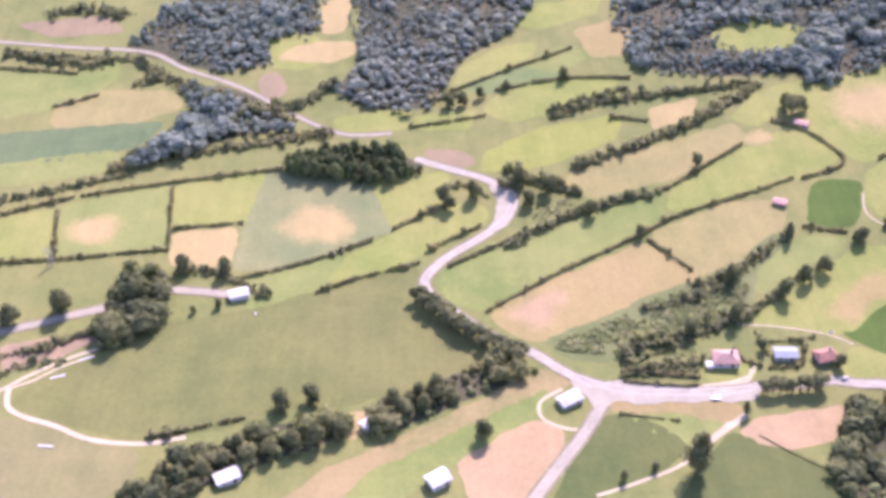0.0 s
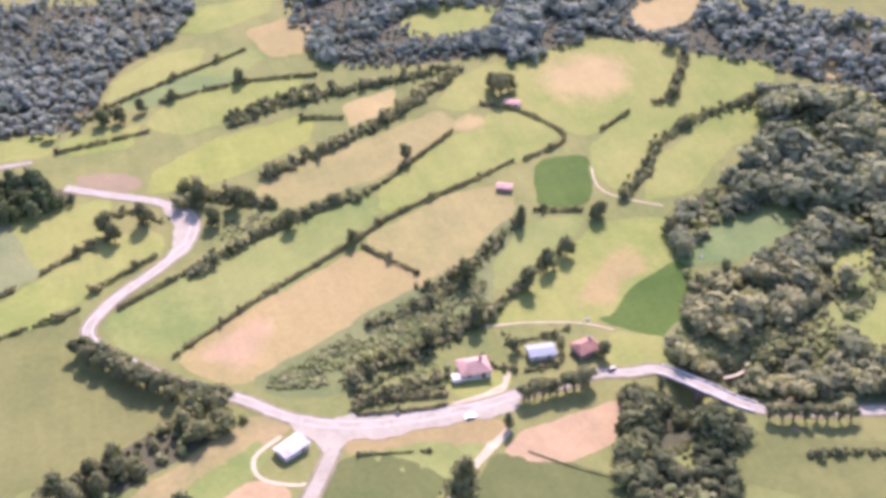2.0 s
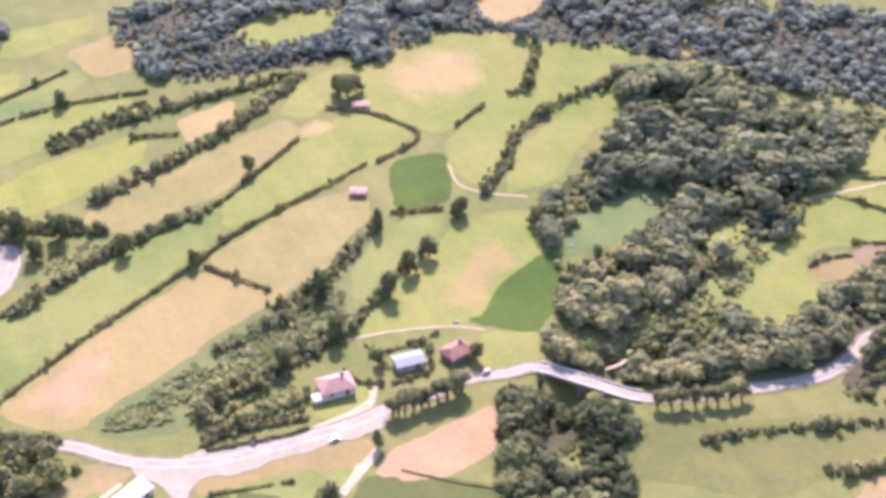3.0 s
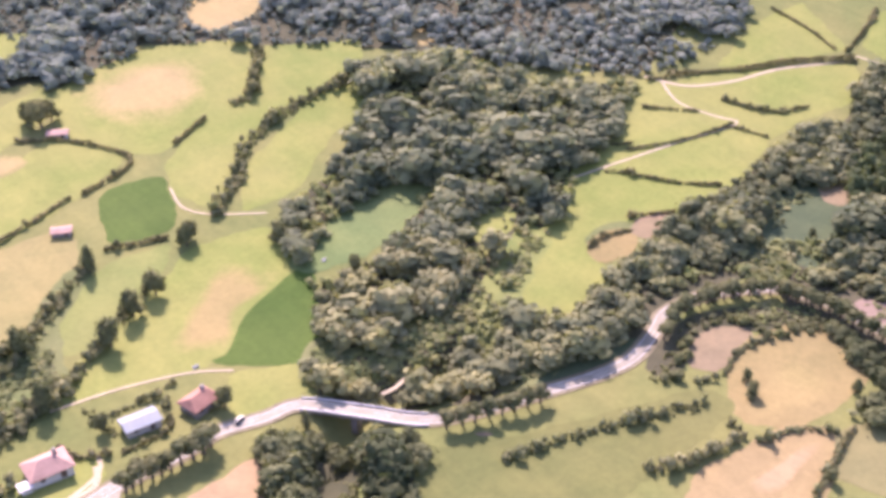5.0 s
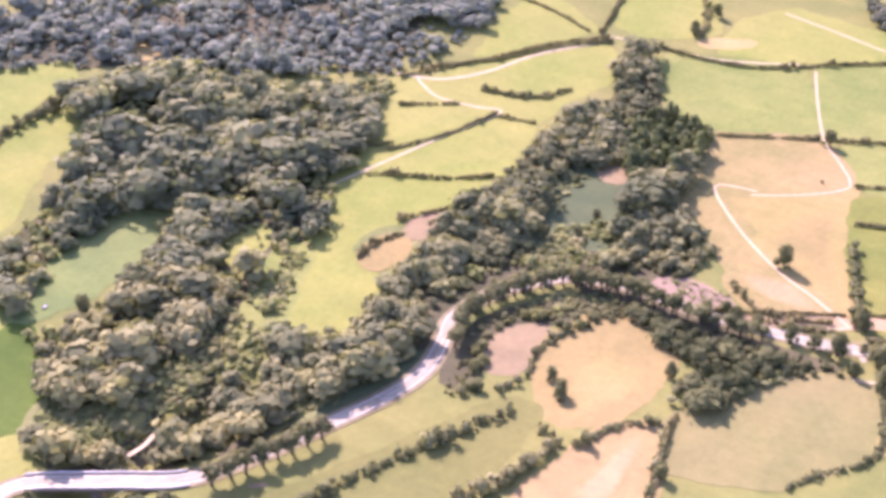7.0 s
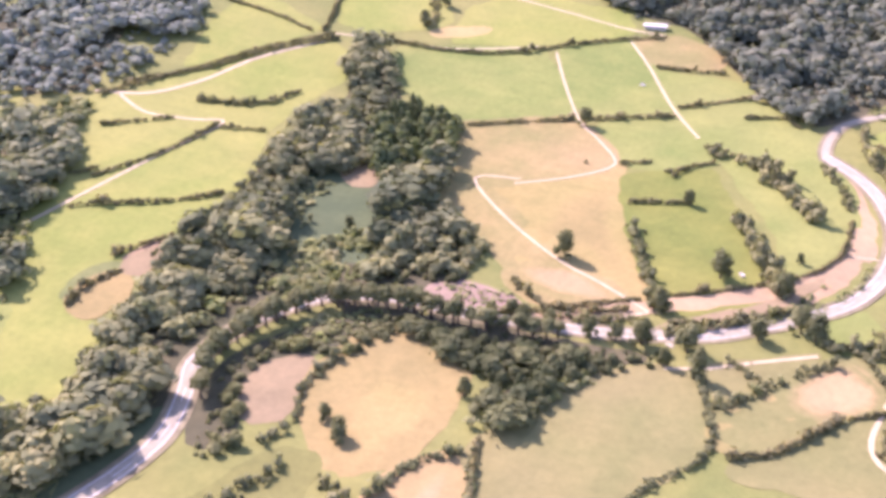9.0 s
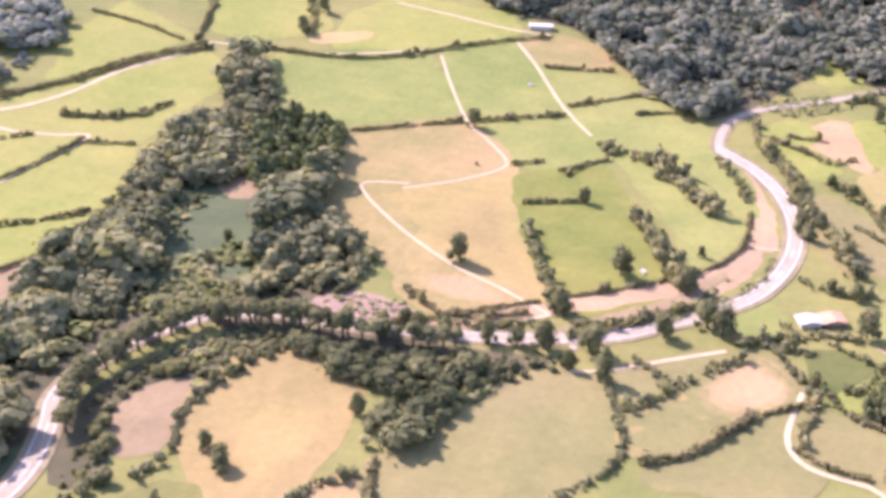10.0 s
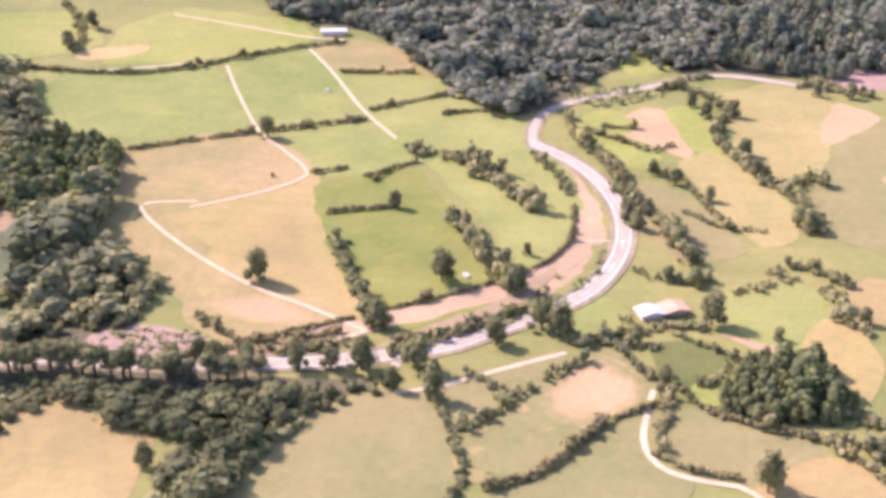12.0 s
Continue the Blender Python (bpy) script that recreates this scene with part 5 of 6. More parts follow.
thicket(1.3, 1.6, [(239.8, 91.5), (237.6, 89.1), (236.8, 85.1), (237.7, 82)])
thicket(1.2, 1.4, [(226.4, 94.2), (222.8, 92.1), (225.5, 86.3)])
thicket(1.5, 2.0, [(206, 71.6), (204.7, 69.5), (203.2, 67.7), (200.5, 65.5)])
thicket(1.6, 2.2, [(201.5, 73.3), (199.6, 71.1), (197.6, 68.9)])
thicket(1.8, 2.4, [(316.9, 80), (311.8, 74), (303, 71.2), (294.3, 74.3), (285.5, 73.7), (278.2, 71), (270.8, 68.5), (265, 65.4), (254.3, 64.1)])
thicket(1.4, 2.0, [(298.7, 100.3), (287.9, 99), (278.2, 94.1), (267.6, 90.9), (259.2, 90.2)])
thicket(1.3, 1.8, [(275.6, 87), (272.7, 82.7), (266.9, 80.9), (258.5, 78.4), (254.6, 76.9)])
thicket(1.2, 1.4, [(289.3, 91), (283.8, 86.8), (286.6, 82.7)])
thicket(1.6, 2.2, [(270.9, 64.3), (274.1, 61.3), (271.3, 60.1)])
thicket(1.4, 1.8, [(314.3, 82.5), (320.1, 77.5), (322.8, 72)])
thicket(1.6, 2.0, [(322, 52.7), (316.5, 51.6), (315.9, 46), (312.9, 42.4)])
thicket(1.6, 2.2, [(344.2, 212.4), (332.3, 204.8), (318.9, 200.2)])
thicket(1.4, 1.8, [(262.2, 229.4), (263.9, 221.3), (267.9, 214.2)])
thicket(0.8, 1.5, [(45.9, 213), (54.9, 212.4), (66.6, 213.3)])
thicket(0.9, 1.6, [(47, 215.2), (57.9, 220.3), (67.3, 224.5)])
thicket(0.7, 1.5, [(85.1, 223.2), (97.5, 222.5), (97.3, 219.1)])
thicket(2.2, 2.6, [(-124.1, 217.2), (-113.3, 220.4), (-105.1, 223.6), (-95.8, 229.3)])
thicket(1.2, 1.8, [(193, 164.2), (187.8, 165.1), (183.4, 164.8), (179.6, 163.3), (175.3, 163.6), (172.5, 164.5)])
thicket(1.0, 2.0, [(167.9, 148), (169.4, 147.3), (173.8, 146.2), (176.7, 144), (179.8, 141)])
thicket(2.2, 2.6, [(168.9, 154), (166, 150.5), (161.5, 151.2), (156.9, 152), (153.2, 152.6), (148.9, 155.6)])
thicket(1.0, 1.6, [(179.8, 139.1), (174.1, 137.2), (168.4, 135.7), (163.5, 133.9)])
thicket(2.4, 2.8, [(260.5, 90.1), (254.9, 86.7), (248.3, 85.1), (242.7, 83.5)])
thicket(1.2, 1.6, [(259.2, 82.6), (254.7, 78.3), (253.3, 72.1)])
thicket(1.8, 2.4, [(-95.5, 361.4), (-82.5, 354.6), (-67.6, 346), (-60.4, 342.3)])
thicket(1.8, 2.2, [(-157.2, 381), (-137.6, 378.1), (-111.8, 373.9)])
thicket(2.8, 3.4, [(-2.7, 346.1), (2.7, 348.2), (9.6, 348.3)])
thicket(2.6, 3.0, [(40.6, 337.8), (48.8, 341.1), (58.2, 345.2), (68.7, 347.9)])
thicket(3.0, 3.6, [(21.2, 296.9), (30.1, 298.8), (37.3, 296.6), (44.3, 292.1)])
hedge(1.6, [(-139.7, 258.8), (-114, 260.1), (-83.4, 264.8)])
hedge(1.6, [(-81.3, 275), (-61, 278)])
hedge(1.6, [(-84.8, 295.4), (-81.9, 264)])
hedge(1.6, [(-118.5, 283.8), (-114.3, 261.5)])
hedge(1.6, [(-145.4, 278.2), (-114.2, 291.1), (-82.2, 299.4), (-51.4, 306.5)])
hedge(1.6, [(-59.6, 251.3), (-38, 260.7), (-21.3, 270.2)])
hedge(1.6, [(-37.1, 245.9), (-24.4, 252.6), (-7.3, 259.3)])
hedge(1.6, [(-14.8, 275.6), (-2, 284.6)])
hedge(1.6, [(11.5, 238), (33.1, 253.7), (59.1, 269.5), (74.9, 279.5), (100.2, 289.3), (114.3, 294.8)])
hedge(1.6, [(-4.2, 265.6), (12.1, 276.6)])
hedge(1.6, [(1.3, 257.8), (20.3, 269.2), (46.8, 282.5), (74.5, 293.7)])
hedge(1.6, [(76.1, 294.8), (103.4, 315)])
hedge(1.6, [(62.7, 268.3), (73.4, 253.6)])
hedge(1.6, [(115.5, 325.9), (126.3, 317.6), (133, 301.4), (117.9, 294.6)])
hedge(1.6, [(61, 333.2), (73.3, 330)])
hedge(1.6, [(-8.8, 330.3), (17.3, 336.3)])
hedge(1.6, [(5.3, 351), (27.2, 364.4), (52.5, 377.8)])
hedge(1.6, [(22, 351.9), (47.4, 357.8), (71.4, 356.5)])
hedge(1.6, [(-172.8, 373.5), (-129.9, 365.3)])
hedge(1.6, [(-133.2, 343.6), (-118.7, 350.7)])
hedge(1.6, [(-75.5, 189.3), (-52.7, 196.4)])
hedge(1.6, [(46.3, 213.3), (66.3, 210.5)])
hedge(0.8, [(43.1, 198), (58.1, 195.3)])
hedge(1.5, [(111.3, 271.3), (123.5, 267.3)])
hedge(1.5, [(156.9, 308.1), (144.7, 301.8)])
hedge(1.3, [(226.1, 229.4), (238.1, 223.7), (253.6, 219.9)])
hedge(1.3, [(218, 222), (223.8, 211.7), (230, 204.8)])
hedge(1.3, [(261.3, 229.1), (266, 217.3), (274, 212.4)])
hedge(1.3, [(243.9, 240.6), (252.5, 229.9)])
hedge(1.3, [(189.8, 207.4), (195.4, 208), (200.9, 206.2)])
hedge(1.3, [(205.1, 209.9), (213.8, 204.5)])
hedge(1.3, [(262.1, 248.1), (275.8, 236.1), (290.7, 228.1), (303, 217.4)])
hedge(1.3, [(273.8, 174.6), (284.5, 155.7)])
hedge(1.3, [(285.4, 153.3), (293.2, 137)])
hedge(1.3, [(307.1, 206), (307.1, 193.3), (311, 179.7), (324.8, 162.9), (334.9, 147.4)])
hedge(1.3, [(255.7, 248.8), (269, 241.4), (280.2, 235), (290.7, 230.1), (304.5, 219.5)])
hedge(1.3, [(316.8, 145.4), (318.8, 131)])
hedge(1.3, [(297.6, 137), (308, 123.1)])
hedge(1.3, [(254.8, 136.7), (257.7, 126.7)])
hedge(1.3, [(268.6, 133.3), (275.5, 125.7)])
hedge(1.3, [(268.7, 142.1), (271.5, 137)])
hedge(1.3, [(190.2, 109.4), (193.8, 103.8), (202.8, 97.2), (207.5, 89.9)])
hedge(1.3, [(182.8, 139.5), (170.9, 136.2)])
hedge(1.3, [(297.8, 122.9), (299.9, 116), (297, 112.8)])
hedge(1.3, [(286.8, 89.8), (293.1, 97.5)])
hedge(1.3, [(271.4, 129.8), (267.1, 131.9)])
hedge(1.3, [(228.1, 106.6), (221.7, 115.7), (218.7, 122.4)])
hedge(1.3, [(216.6, 141.3), (217.5, 134.6), (220.3, 129.6)])
hedge(1.3, [(222.2, 147.8), (216.6, 141.3)])
hedge(1.2, [(197, 92.1), (194.7, 89.1), (193.6, 84.5)])
hedge(1.2, [(210.4, 88.7), (206.5, 86.6), (204.4, 83.6), (202.5, 80.2), (201.4, 76.1), (197.5, 72.3), (193.7, 70.2)])
hedge(1.3, [(294.6, 94.2), (293.9, 91.5), (294.5, 88.4)])
hedge(1.3, [(317.5, 55.8), (320, 50.2), (317, 47.2)])
hedge(1.3, [(311.7, 251.3), (309.3, 238.4), (304.6, 225.4)])
hedge(1.5, [(332.6, 230.7), (316.7, 225), (305.5, 222.5)])
hedge(1.2, [(253.1, 218.6), (255.2, 210.4)])
hedge(1.1, [(46.1, 209.5), (60, 207.6), (65.3, 207.6)])
hedge(1.1, [(78.3, 220.9), (80.2, 216), (84.4, 214.2)])
hedge(1.2, [(85.7, 213.2), (93.3, 213.2), (96.5, 216.2)])
hedge(1.0, [(212.3, 146.9), (224.8, 126.8), (236.7, 108.5), (247.1, 101), (260.5, 99.8)])
hedge(0.45, [(77.2, 189.7), (85.2, 182.4), (93.2, 176), (99.2, 169.1)])
hedge(1.3, [(215.1, 226), (217, 223.9), (218.8, 221.7)])
hedge(1.2, [(225, 233.5), (226.5, 231.8), (228.6, 230.6)])
plant("poplar", 58.9, 178.3, 14)
plant("round", 7.3, 190.3, 6.4)
plant("round", -43.5, 200.7, 6.4)
plant("round", -36.1, 202.9, 6.4)
plant("round", -106.9, 237.4, 7.0)
plant("round", -86.9, 241.5, 10.2)
plant("round", -89.8, 223.4, 7.7)
plant("round", -119.7, 232.1, 5.1)
plant("round", -75.3, 254.9, 6.4)
plant("round", -63.4, 253.5, 6.4)
plant("poplar", 105.4, 266.4, 6)
plant("round", 47.4, 358, 5.1)
plant("round", 127.1, 263.7, 5.1)
plant("round", 123.1, 329, 7.7)
plant("round", 1.3, 288.5, 7.0)
plant("round", 10.6, 291.2, 7.0)
plant("round", 3.1, 285.1, 5.8)
plant("round", 27.8, 287.3, 5.8)
plant("round", 25.7, 296.7, 7.7)
plant("round", 34.9, 293.3, 7.0)
plant("round", 46.9, 280.8, 5.8)
plant("round", 85, 304.1, 5.1)
plant("round", 16.5, 347.8, 4.5)
plant("round", 26.3, 352.6, 3.8)
plant("round", 4.9, 343.1, 5.1)
plant("round", 10.1, 343.6, 5.1)
plant("round", 60.6, 270.2, 4.5)
plant("poplar", 75.6, 197, 4.5)
plant("round", 40.8, 176.4, 3.2)
plant("round", 48.8, 179.6, 2.6)
plant("round", -70.6, 236.8, 2.6)
plant("round", -63.9, 239.3, 3.2)
plant("round", -50.1, 244.4, 2.6)
plant("round", 104.8, 212.9, 4.5)
plant("round", 85.9, 220.3, 3.8)
plant("round", 97.6, 241.1, 6.4)
plant("round", 105.1, 246.9, 6.4)
plant("round", 111.9, 250.7, 5.8)
plant("round", 125.6, 262.6, 5.1)
plant("round", 80.6, 231.1, 6.4)
plant("round", 83.5, 248.4, 6.4)
plant("round", 67.2, 226.9, 5.8)
plant("poplar", 113, 200, 4)
plant("round", 126.6, 330.8, 5.8)
plant("round", 121.4, 332.7, 5.8)
plant("round", 141.4, 251.8, 5)
plant("round", 147.1, 232.2, 4.5)
plant("round", 176.6, 155.7, 2.5)
plant("round", 189.3, 181.2, 3)
plant("round", 195.2, 180.5, 3)
plant("round", 199.5, 178.2, 3)
plant("round", 203.3, 175.7, 3)
plant("round", 207.1, 171.7, 3)
plant("round", 232.3, 142.4, 5)
plant("round", 234.6, 117.8, 5)
plant("round", 282.6, 152.7, 4)
plant("round", 257.5, 127, 3)
plant("round", 221.9, 124.5, 4)
plant("round", 266.8, 148.2, 0.8)
plant("round", 209.2, 147, 3)
plant("round", 210.9, 142.8, 3)
plant("round", 211.7, 138.6, 3)
plant("round", 232.9, 107.9, 4)
plant("round", 177.5, 156.2, 3)
plant("round", 180, 159.5, 2.5)
plant("round", 191.3, 144.3, 3)
plant("round", 212.3, 118.8, 4.5)
plant("round", 211.9, 125.2, 4.5)
plant("round", 218.7, 109.8, 3.5)
plant("round", 222.8, 104.3, 4.5)
plant("round", 221.5, 102.1, 4.5)
plant("round", 253.2, 90.6, 3)
plant("round", 207.8, 121, 3)
plant("poplar", 206.2, 116.3, 5)
plant("round", 211.3, 132.7, 3.5)
plant("round", 211.6, 128.8, 3)
plant("round", 210.7, 147.6, 3)
plant("round", 212.4, 144.7, 3)
plant("round", 212.5, 143, 2.6)
plant("round", 318.2, 201.9, 4)
plant("round", 331.9, 202, 4)
plant("round", 243.6, 106.6, 2)
plant("round", 191.7, 81.9, 4.6)
plant("round", 225.6, 83.2, 4.8)
plant("round", 220.3, 92.7, 2.6)
plant("round", 211.1, 90.1, 2.6)
plant("round", 235.8, 84.2, 2.8)
plant("round", 237.2, 87.6, 2.4)
plant("round", 222.3, 75.6, 1.8)
plant("round", 226.8, 64.2, 2.4)
plant("round", 247.2, 85.1, 3.6)
plant("round", 274.0, 86.9, 2.6)
plant("round", 269.8, 83.6, 3.0)
plant("round", 264.1, 78.8, 2.6)
plant("round", 306.4, 77.4, 3.2)
plant("round", 300.7, 75.2, 3.2)
plant("round", 301.3, 70.3, 3.4)
plant("round", 283.1, 70.9, 3.2)
plant("round", 273.7, 70.4, 3.2)
plant("round", 255.4, 67.2, 3.4)
plant("round", 254.1, 65.8, 3.4)
plant("round", 312.8, 46.7, 3.2)
plant("round", 313.3, 53.0, 2.6)
plant("round", 276.5, 93.6, 2.6)
plant("round", 259.3, 88.5, 2.4)
plant("round", 227.4, 185.9, 1.4)
plant("round", 220.4, 178.4, 2.6)
plant("round", 217.0, 183.4, 2.4)
plant("round", 238.4, 189.3, 1.8)
plant("round", 227.7, 178.7, 2.4)
plant("round", 179.0, 159.3, 1.2)
plant("round", 175.5, 155.2, 1.4)
plant("round", 168.8, 134.6, 2.6)
plant("round", -34.1, 188.2, 6.6)
plant("round", -39.5, 186.7, 6.2)
plant("round", -28.6, 191.0, 6.4)
plant("round", -44.8, 184.0, 5.6)
plant("round", -50.0, 181.8, 6.0)
plant("round", -55.3, 181.0, 5.4)
plant("round", -60.1, 177.3, 5.8)
plant("round", -64.7, 174.5, 6.2)
plant("round", -69.3, 171.9, 5.6)
plant("round", -73.3, 169.9, 6.4)
plant("round", -37.1, 192.4, 5.4)
plant("round", -46.5, 188.5, 5.0)
plant("round", -52.5, 186.6, 4.8)
plant("round", -19.5, 192.7, 5.4)
plant("round", -15.7, 195.8, 5.0)
plant("round", -11.7, 197.5, 5.6)
plant("round", -7.1, 200.2, 5.2)
plant("round", -2.9, 203.5, 5.6)
plant("round", -13.7, 199.8, 4.6)
plant("round", -8.4, 204.6, 5.0)
plant("round", -3.9, 207.9, 4.8)
plant("round", -106.4, 236.9, 8.4)
plant("round", -118.6, 232.3, 7.0)
avenue((81.8, 204.5), (99.1, 204.7), 1.6, 4.6, 2.3)
avenue((132.6, 187.9), (149.9, 179.1), 2.0, 4.4, 2.4)
avenue((177.5, 177.3), (208, 172.5), 1.7, 3.6, 2.3)
avenue((208.8, 171.2), (215.3, 161), 1.9, 3.4, 2.3)
avenue((208, 171.3), (211.4, 151.5), 1.3, 3.6, 3.0)
avenue((211.4, 151.5), (213, 136.3), 1.7, 3.2, 3.0)
avenue((-7.4, 243.9), (21.1, 219.2), 1.7, 4.4, 2.8)
avenue((-7.4, 243.9), (21.1, 219.2), 2.6, 4.8, 5.0)

# ---- buildings ----
def box(bm, x0, y0, z0, x1, y1, z1):
    m = Matrix.Translation(((x0 + x1) / 2, (y0 + y1) / 2, (z0 + z1) / 2)) @ Matrix.Diagonal((abs(x1 - x0), abs(y1 - y0), abs(z1 - z0), 1))
    bmesh.ops.create_cube(bm, size=1.0, matrix=m)


def part(name, bm, material, parent, label=""):
    me = bpy.data.meshes.new(name)
    bm.to_mesh(me)
    bm.free()
    return put(name, me, material, parent, label)


def roof_mesh(bm, w, d, z, rise, over, hip, thick=0.18):
    """A pitched roof with eaves; hip: how far the ridge ends stand in."""
    a, b = w / 2 + over, d / 2 + over
    r = w / 2 + over - hip
    top = [(-a, -b, z), (a, -b, z), (a, b, z), (-a, b, z), (-r, 0, z + rise), (r, 0, z + rise)]
    low = [(x, y, zz - thick) for x, y, zz in top]
    v = [bm.verts.new(p) for p in top + low]
    for f in ((0, 1, 5, 4), (1, 2, 5), (2, 3, 4, 5), (3, 0, 4), (7, 6, 10, 11), (8, 7, 11), (9, 8, 11, 10), (6, 9, 10), (1, 0, 6, 7), (2, 1, 7, 8), (3, 2, 8, 9), (0, 3, 9, 6)):
        bm.faces.new([v[i] for i in f])


def house(x, y, turn, w, d, h, rise, roof, walls, label, hip=0.0, chimney=True, openings=True):
    root = tagged(new("house"), label, "house", "farm buildings")
    bm = bmesh.new()
    box(bm, -w / 2, -d / 2, -0.6, w / 2, d / 2, h)
    if hip < 0.3:
        g = [bm.verts.new(p) for p in ((-w / 2, -d / 2, h), (-w / 2, d / 2, h), (-w / 2, 0, h + rise * 0.93), (w / 2, -d / 2, h), (w / 2, d / 2, h), (w / 2, 0, h + rise * 0.93))]
        bm.faces.new((g[0], g[2], g[1]))
        bm.faces.new((g[3], g[4], g[5]))
    part("wall", bm, walls, root)
    bm = bmesh.new()
    roof_mesh(bm, w, d, h + 0.1, rise, 0.35, max(hip, 0.01))
    top = part("roof", bm, roof, root)
    if chimney:
        bm = bmesh.new()
        box(bm, w * 0.2, 0.3, h + rise * 0.5, w * 0.2 + 0.6, 0.9, h + rise + 0.7)
        part("chimney", bm, M_STONE, top)
    if openings:
        n = max(2, int(w / 2.2))
        for i in range(n):
            cx = -w / 2 + (i + 0.5) * w / n
            for sy in (-1, 1):
                door = i == n // 2 and sy == -1
                bm = bmesh.new()
                z0, z1, hw = (0.0, 0.86 * h, 0.45) if door else (0.42 * h, 0.84 * h, 0.4)
                yy = sy * d / 2
                box(bm, cx - hw, yy - 0.04, z0, cx + hw, yy + 0.04, z1)
                p = part("door" if door else "window", bm, M_WOODEN, root)
                if not door:
                    bm = bmesh.new()
                    box(bm, cx - hw + 0.08, yy - 0.06, z0 + 0.08, cx + hw - 0.08, yy + 0.06, z1 - 0.08)
                    part("pane", bm, M_GLASS, p)
    root.matrix_basis = pose(x, y, float(land(x, y)) + 0.2, 0, 0, turn)
    return root


house(74.5, 216.0, -4, 6.6, 4.9, 1.7, 1.4, M_ROOF_RED, M_WALL, "white house with a pinkish-red hipped tile roof", 2.4)
house(70.0, 214.2, -4, 1.7, 1.5, 1.0, 0.3, M_ROOF_WHITE, M_WALL, "small white outhouse beside the red-roofed house", 0.0, False, False)
house(91.2, 217.2, -6, 5.8, 3.6, 1.4, 0.5, M_ROOF_GREY, M_WALL, "low house with a pale grey-blue sheet roof", 0.0, False)
house(101.6, 215.6, 12, 5.4, 4.2, 1.5, 1.2, M_ROOF_BROWN, M_STONE, "stone farmhouse with a rust-brown tile roof", 1.2)
house(30.6, 202.6, 28, 6.0, 3.6, 1.3, 0.5, M_ROOF_PALE, M_WALL, "low white roadside building at the junction", 0.0, False)
house(107.0, 282.6, -28, 3.8, 2.4, 0.9, 0.5, M_ROOF_RED, M_STONE, "pink-roofed field barn beside a hedge", 0.0, False)
house(227.4, 90.8, 20, 2.1, 2.6, 0.5, 0.35, M_ROOF_PALE, M_WALL, "small white-roofed farm shed by the bend", 0.0, False, False)
house(228.6, 87.6, 20, 2.3, 2.8, 0.5, 0.4, M_ROOF_TAN, M_STONE, "tan tile roofed barn by the bend", 0.0, False, False)
house(-54.2, 176.0, 25, 5.5, 3.2, 1.6, 0.7, M_ROOF_WHITE, M_WALL, "small pale shed at the wood's edge", 0.0, False)
house(-21.4, 193.9, 40, 3.4, 2.4, 1.6, 0.7, M_ROOF_WHITE, M_WALL, "little white hut among trees", 0.0, False, False)
house(-4.4, 175.6, 30, 5.0, 3.8, 1.8, 1.0, M_ROOF_WHITE, M_WALL, "white-roofed house beside the ploughed plot", 0.0, False)
house(-58.6, 243.6, 15, 5.2, 3.0, 1.5, 0.7, M_ROOF_WHITE, M_WALL, "white farm shed beside a tree-lined lane", 0.0, False, False)
house(339.5, 151.0, -80, 5.0, 1.6, 0.7, 0.3, M_ROOF_WHITE, M_WALL, "long low white farm building on the crest", 0.0, False, False)
house(124.5, 322.4, -30, 4.6, 2.4, 1.0, 0.5, M_ROOF_RED, M_WALL, "far farmhouse with a pale red roof", 0.0, False)


# ---- roadside things ----
def strip(line, lo, hi, z0, z1):
    """A long block that follows a plan line, between two offsets and two heights above the carriageway."""
    d = np.gradient(line, axis=0)
    d /= np.linalg.norm(d, axis=1)[:, None]
    n = np.stack([-d[:, 1], d[:, 0]], 1)
    z = lie(line[:, 0], line[:, 1])
    rows = [np.column_stack([line + n * o, z + h]) for o, h in ((lo, z0), (lo, z1), (hi, z1), (hi, z0))]
    k = len(line)
    a = np.arange(k - 1)
    quads = [np.stack([i * k + a, i * k + a + 1, j * k + a + 1, j * k + a], 1) for i, j in ((0, 1), (1, 2), (2, 3), (3, 0))]
    quads += [np.array([[0, k, 2 * k, 3 * k]]), np.array([[4 * k - 1, 3 * k - 1, 2 * k - 1, k - 1]])]
    return array_mesh("block", np.concatenate(rows), np.concatenate(quads))


def bridge(ends):
    road_line = curve(MAIN_ROAD, 0.5)
    i, j = sorted(int(np.argmin(np.hypot(*(road_line - np.array(e)).T))) for e in ends)
    line = road_line[i:j + 1:2]
    root = tagged(new("bridge"), "pale concrete road bridge with low parapets over a wooded gully", "bridge")
    put("deck", strip(line, -1.7, 1.7, -0.5, 0.07), M_STONE, root)
    for lo in (-1.7, 1.52):
        wall = put("parapet", strip(line, lo, lo + 0.18, 0.07, 0.4), M_ROOF_WHITE, root, "low white-grey parapet wall")
        for i in range(1, len(line) - 1, 4):
            put("post", strip(line[i - 1:i + 1] * 0.3 + line[i] * 0.7, lo - 0.06, lo + 0.24, 0.07, 0.46), M_ROOF_WHITE, wall)
    for i in range(4, len(line) - 3, 6):
        g = float(land(*line[i]) - lie(*line[i]))
        put("pier", strip(line[i - 1:i + 1], -1.3, 1.3, min(g, -0.5) - 0.4, -0.5), M_STONE, root, "grey concrete bridge pier")


BRIDGE = [(115.3, 205.1), (129.8, 187.8)]
bridge(BRIDGE)


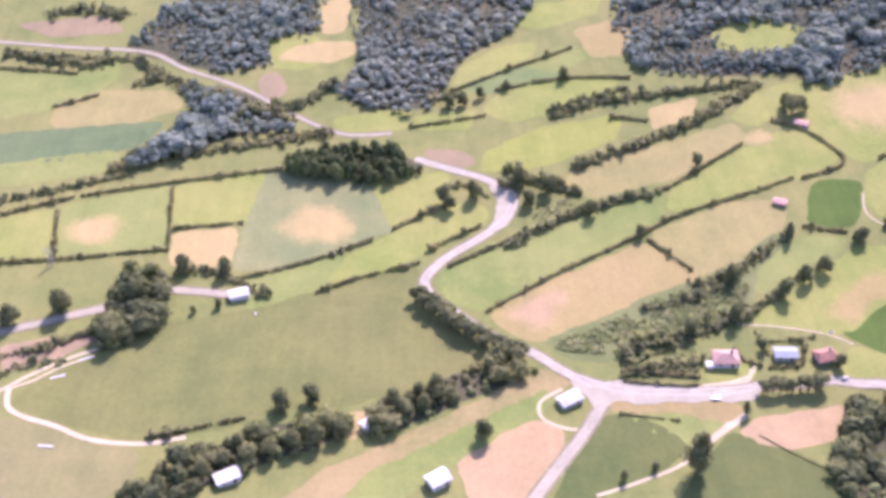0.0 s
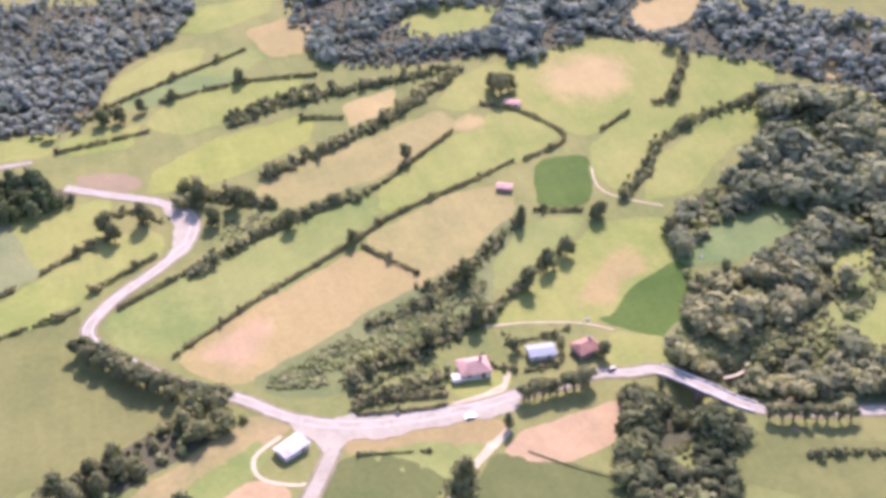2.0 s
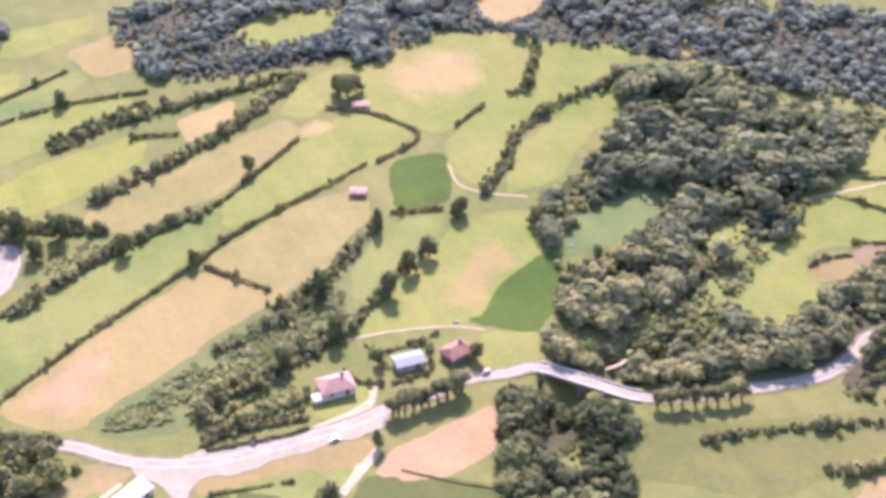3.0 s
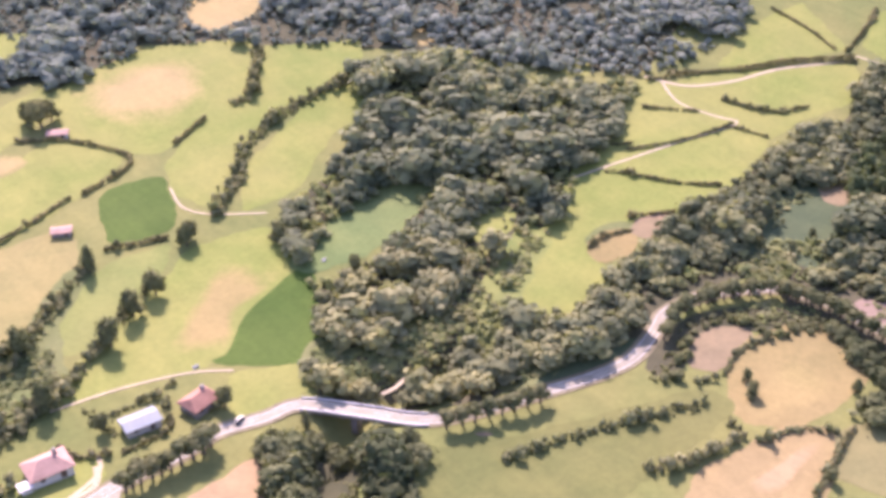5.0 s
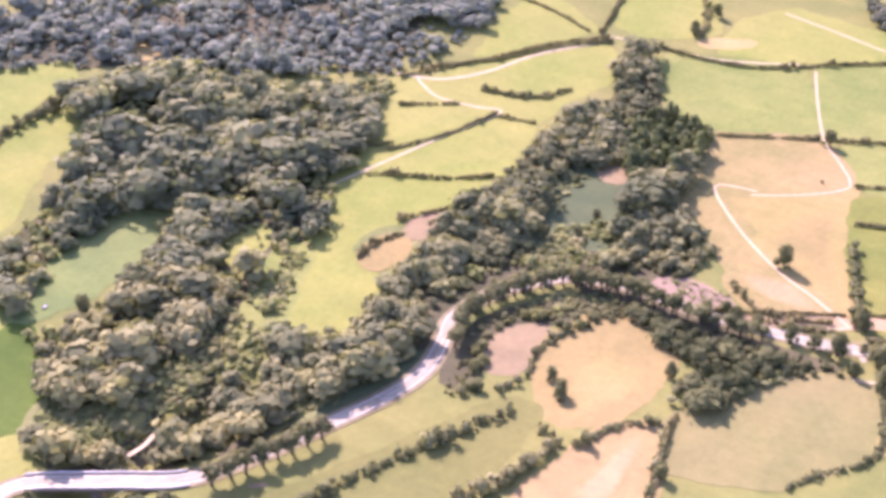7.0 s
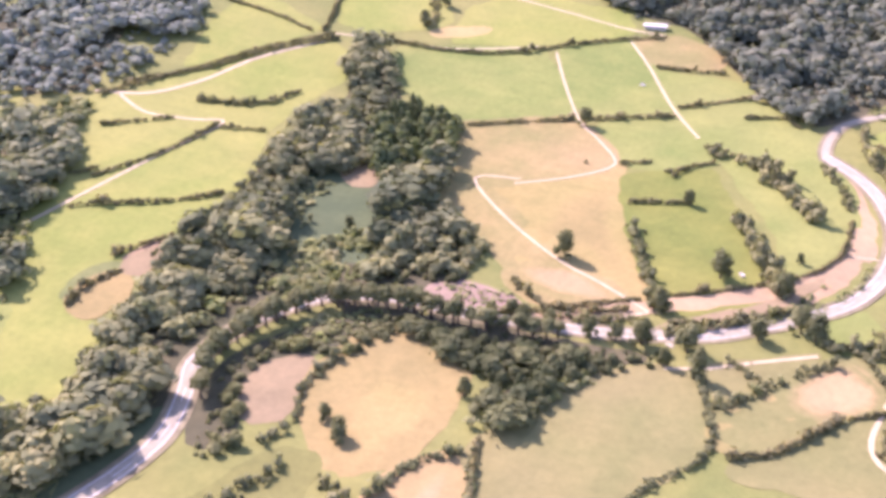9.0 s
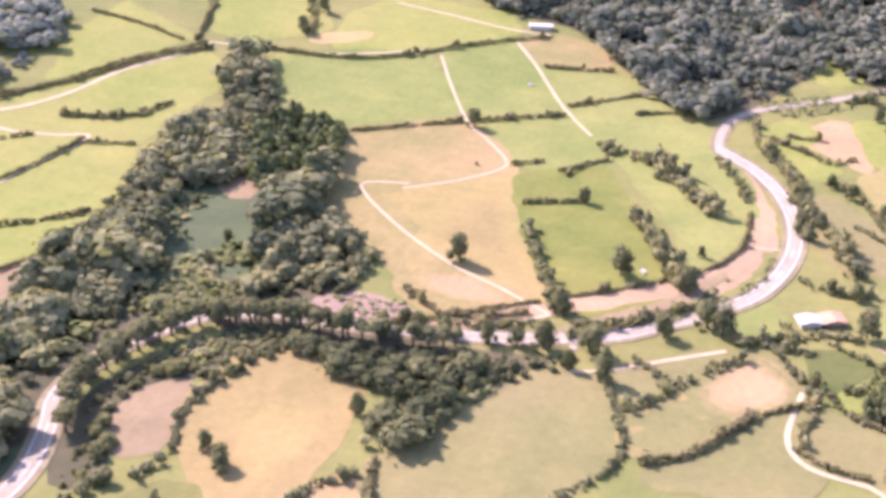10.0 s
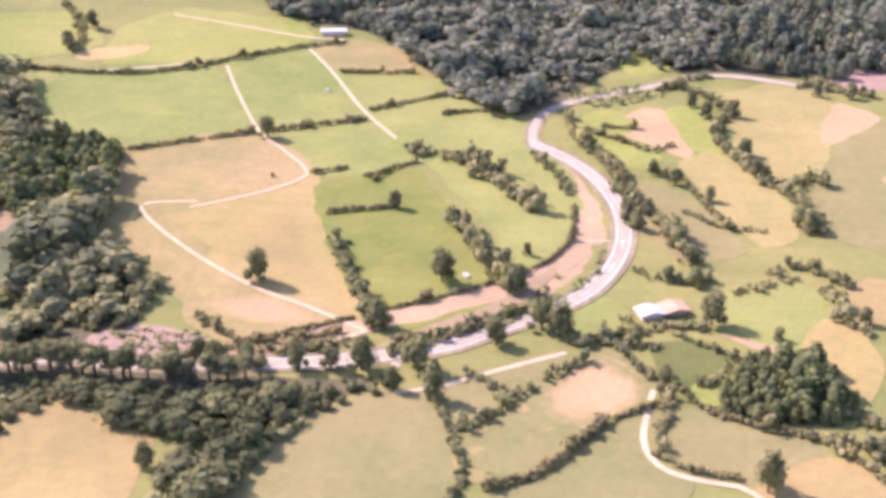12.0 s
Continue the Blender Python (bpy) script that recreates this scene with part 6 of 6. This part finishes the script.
def car(x, y, turn, paint, label, k=1.0):
    root = tagged(new("car"), label, "car", "cars on the road")
    bm = bmesh.new()
    box(bm, -2.0, -0.85, 0.32, 2.0, 0.85, 0.85)
    bmesh.ops.bevel(bm, geom=bm.edges[:], offset=0.14, segments=2, affect="EDGES")
    body = part("body", bm, paint, root)
    bm = bmesh.new()
    box(bm, -1.5, -0.74, 0.8, 0.95, 0.74, 1.42)
    for v in bm.verts:
        if v.co.z > 1.2:
            v.co.x, v.co.y = v.co.x * 0.72 - 0.05, v.co.y * 0.82
    bmesh.ops.bevel(bm, geom=bm.edges[:], offset=0.06, segments=2, affect="EDGES")
    part("window_band", bm, M_GLASS, root)
    bm = bmesh.new()
    box(bm, -1.1, -0.6, 1.40, 0.62, 0.6, 1.47)
    part("roof", bm, paint, root)
    for ax in (-1.25, 1.25):
        for ay in (-0.82, 0.82):
            bm = bmesh.new()
            bmesh.ops.create_cone(bm, cap_ends=True, segments=14, radius1=0.32, radius2=0.32, depth=0.2, matrix=pose(ax, ay, 0.32, 90))
            w = part("wheel", bm, M_RUBBER, root)
            bm = bmesh.new()
            bmesh.ops.create_cone(bm, cap_ends=True, segments=10, radius1=0.18, radius2=0.18, depth=0.22, matrix=pose(ax, ay, 0.32, 90))
            part("rim", bm, M_STEEL, w)
    root.matrix_basis = Matrix.LocRotScale((x, y, float(lie(x, y)) + 0.118), Euler((0, 0, radians(turn))), (k, k, k))


car(68.9, 202.5, 2, M_CAR_WHITE, "white car driving past the junction", 0.55)
car(104.7, 208.0, 24, M_CAR_GREY, "dark grey car on the main road", 0.55)


def trough(x, y, turn):
    root = tagged(new("water_trough"), "small white water trough standing on grass", "trough", "field troughs")
    bm = bmesh.new()
    box(bm, -0.9, -0.4, -0.02, 0.9, 0.4, 0.6)
    top = max(bm.faces, key=lambda f: f.calc_center_median().z)
    r = bmesh.ops.inset_region(bm, faces=[top], thickness=0.1)
    for v in top.verts:
        v.co.z -= 0.25
    part("basin", bm, M_ROOF_WHITE, root)
    root.matrix_basis = pose(x, y, float(land(x, y)) + 0.05, 0, 0, turn) @ Matrix.Scale(0.6, 4)


trough(106.5, 225.8, 0)
trough(144.6, 239.7, 20)
trough(236.5, 114.7, 40)
trough(306.4, 146.5, 60)
trough(-53.4, 236.6, 100)


def plastic_sheet(x, y, turn):
    bm = bmesh.new()
    box(bm, -1.9, -0.28, 0.0, 1.9, 0.28, 0.10)
    bmesh.ops.subdivide_edges(bm, edges=[e for e in bm.edges if e.calc_length() > 2], cuts=7)
    for v in bm.verts:
        v.co.y += 0.04 * math.sin(v.co.x * 2.1)
        v.co.z += 0.05 * math.sin(v.co.x * 3.7 + v.co.y * 5)
    me = bpy.data.meshes.new("plastic_sheet")
    bm.to_mesh(me)
    bm.free()
    ob = tagged(put("plastic_sheet", me, M_ROOF_WHITE), "long crumpled white plastic sheet lying on grass", "sheet", "sheets on the grass")
    ob.matrix_basis = pose(x, y, float(land(x, y)) + 0.12, 0, 0, turn)


plastic_sheet(-96.1, 217.9, 20)
plastic_sheet(-101.8, 211.0, 15)
plastic_sheet(-99.1, 186.5, -10)


def pylon(x, y, height):
    root = tagged(new("pylon"), "small pale lattice power pylon in a hedge", "pylon")
    bm = bmesh.new()
    for sx in (-1, 1):
        for sy in (-1, 1):
            a, b = Vector((sx * 0.9, sy * 0.9, 0)), Vector((sx * 0.12, sy * 0.12, height))
            m = Matrix.Translation((a + b) / 2) @ (b - a).to_track_quat("Z", "Y").to_matrix().to_4x4()
            bmesh.ops.create_cone(bm, cap_ends=True, segments=5, radius1=0.07, radius2=0.05, depth=(b - a).length, matrix=m)
    part("mast", bm, M_STEEL, root)
    for k in range(1, 6):
        z, w = height * k / 6.5, 0.9 - 0.78 * k / 6.5
        bm = bmesh.new()
        for sx in (-1, 1):
            box(bm, sx * w - 0.03, -w, z - 0.03, sx * w + 0.03, w, z + 0.03)
            box(bm, -w, sx * w - 0.03, z - 0.03, w, sx * w + 0.03, z + 0.03)
        part("brace", bm, M_STEEL, root)
    for z in (height * 0.8, height * 0.95):
        bm = bmesh.new()
        box(bm, -1.3, -0.05, z - 0.05, 1.3, 0.05, z + 0.05)
        part("crossarm", bm, M_STEEL, root)
    root.matrix_basis = pose(x, y, float(land(x, y)), 0, 0, 20)


pylon(-114.4, 258.0, 6.0)
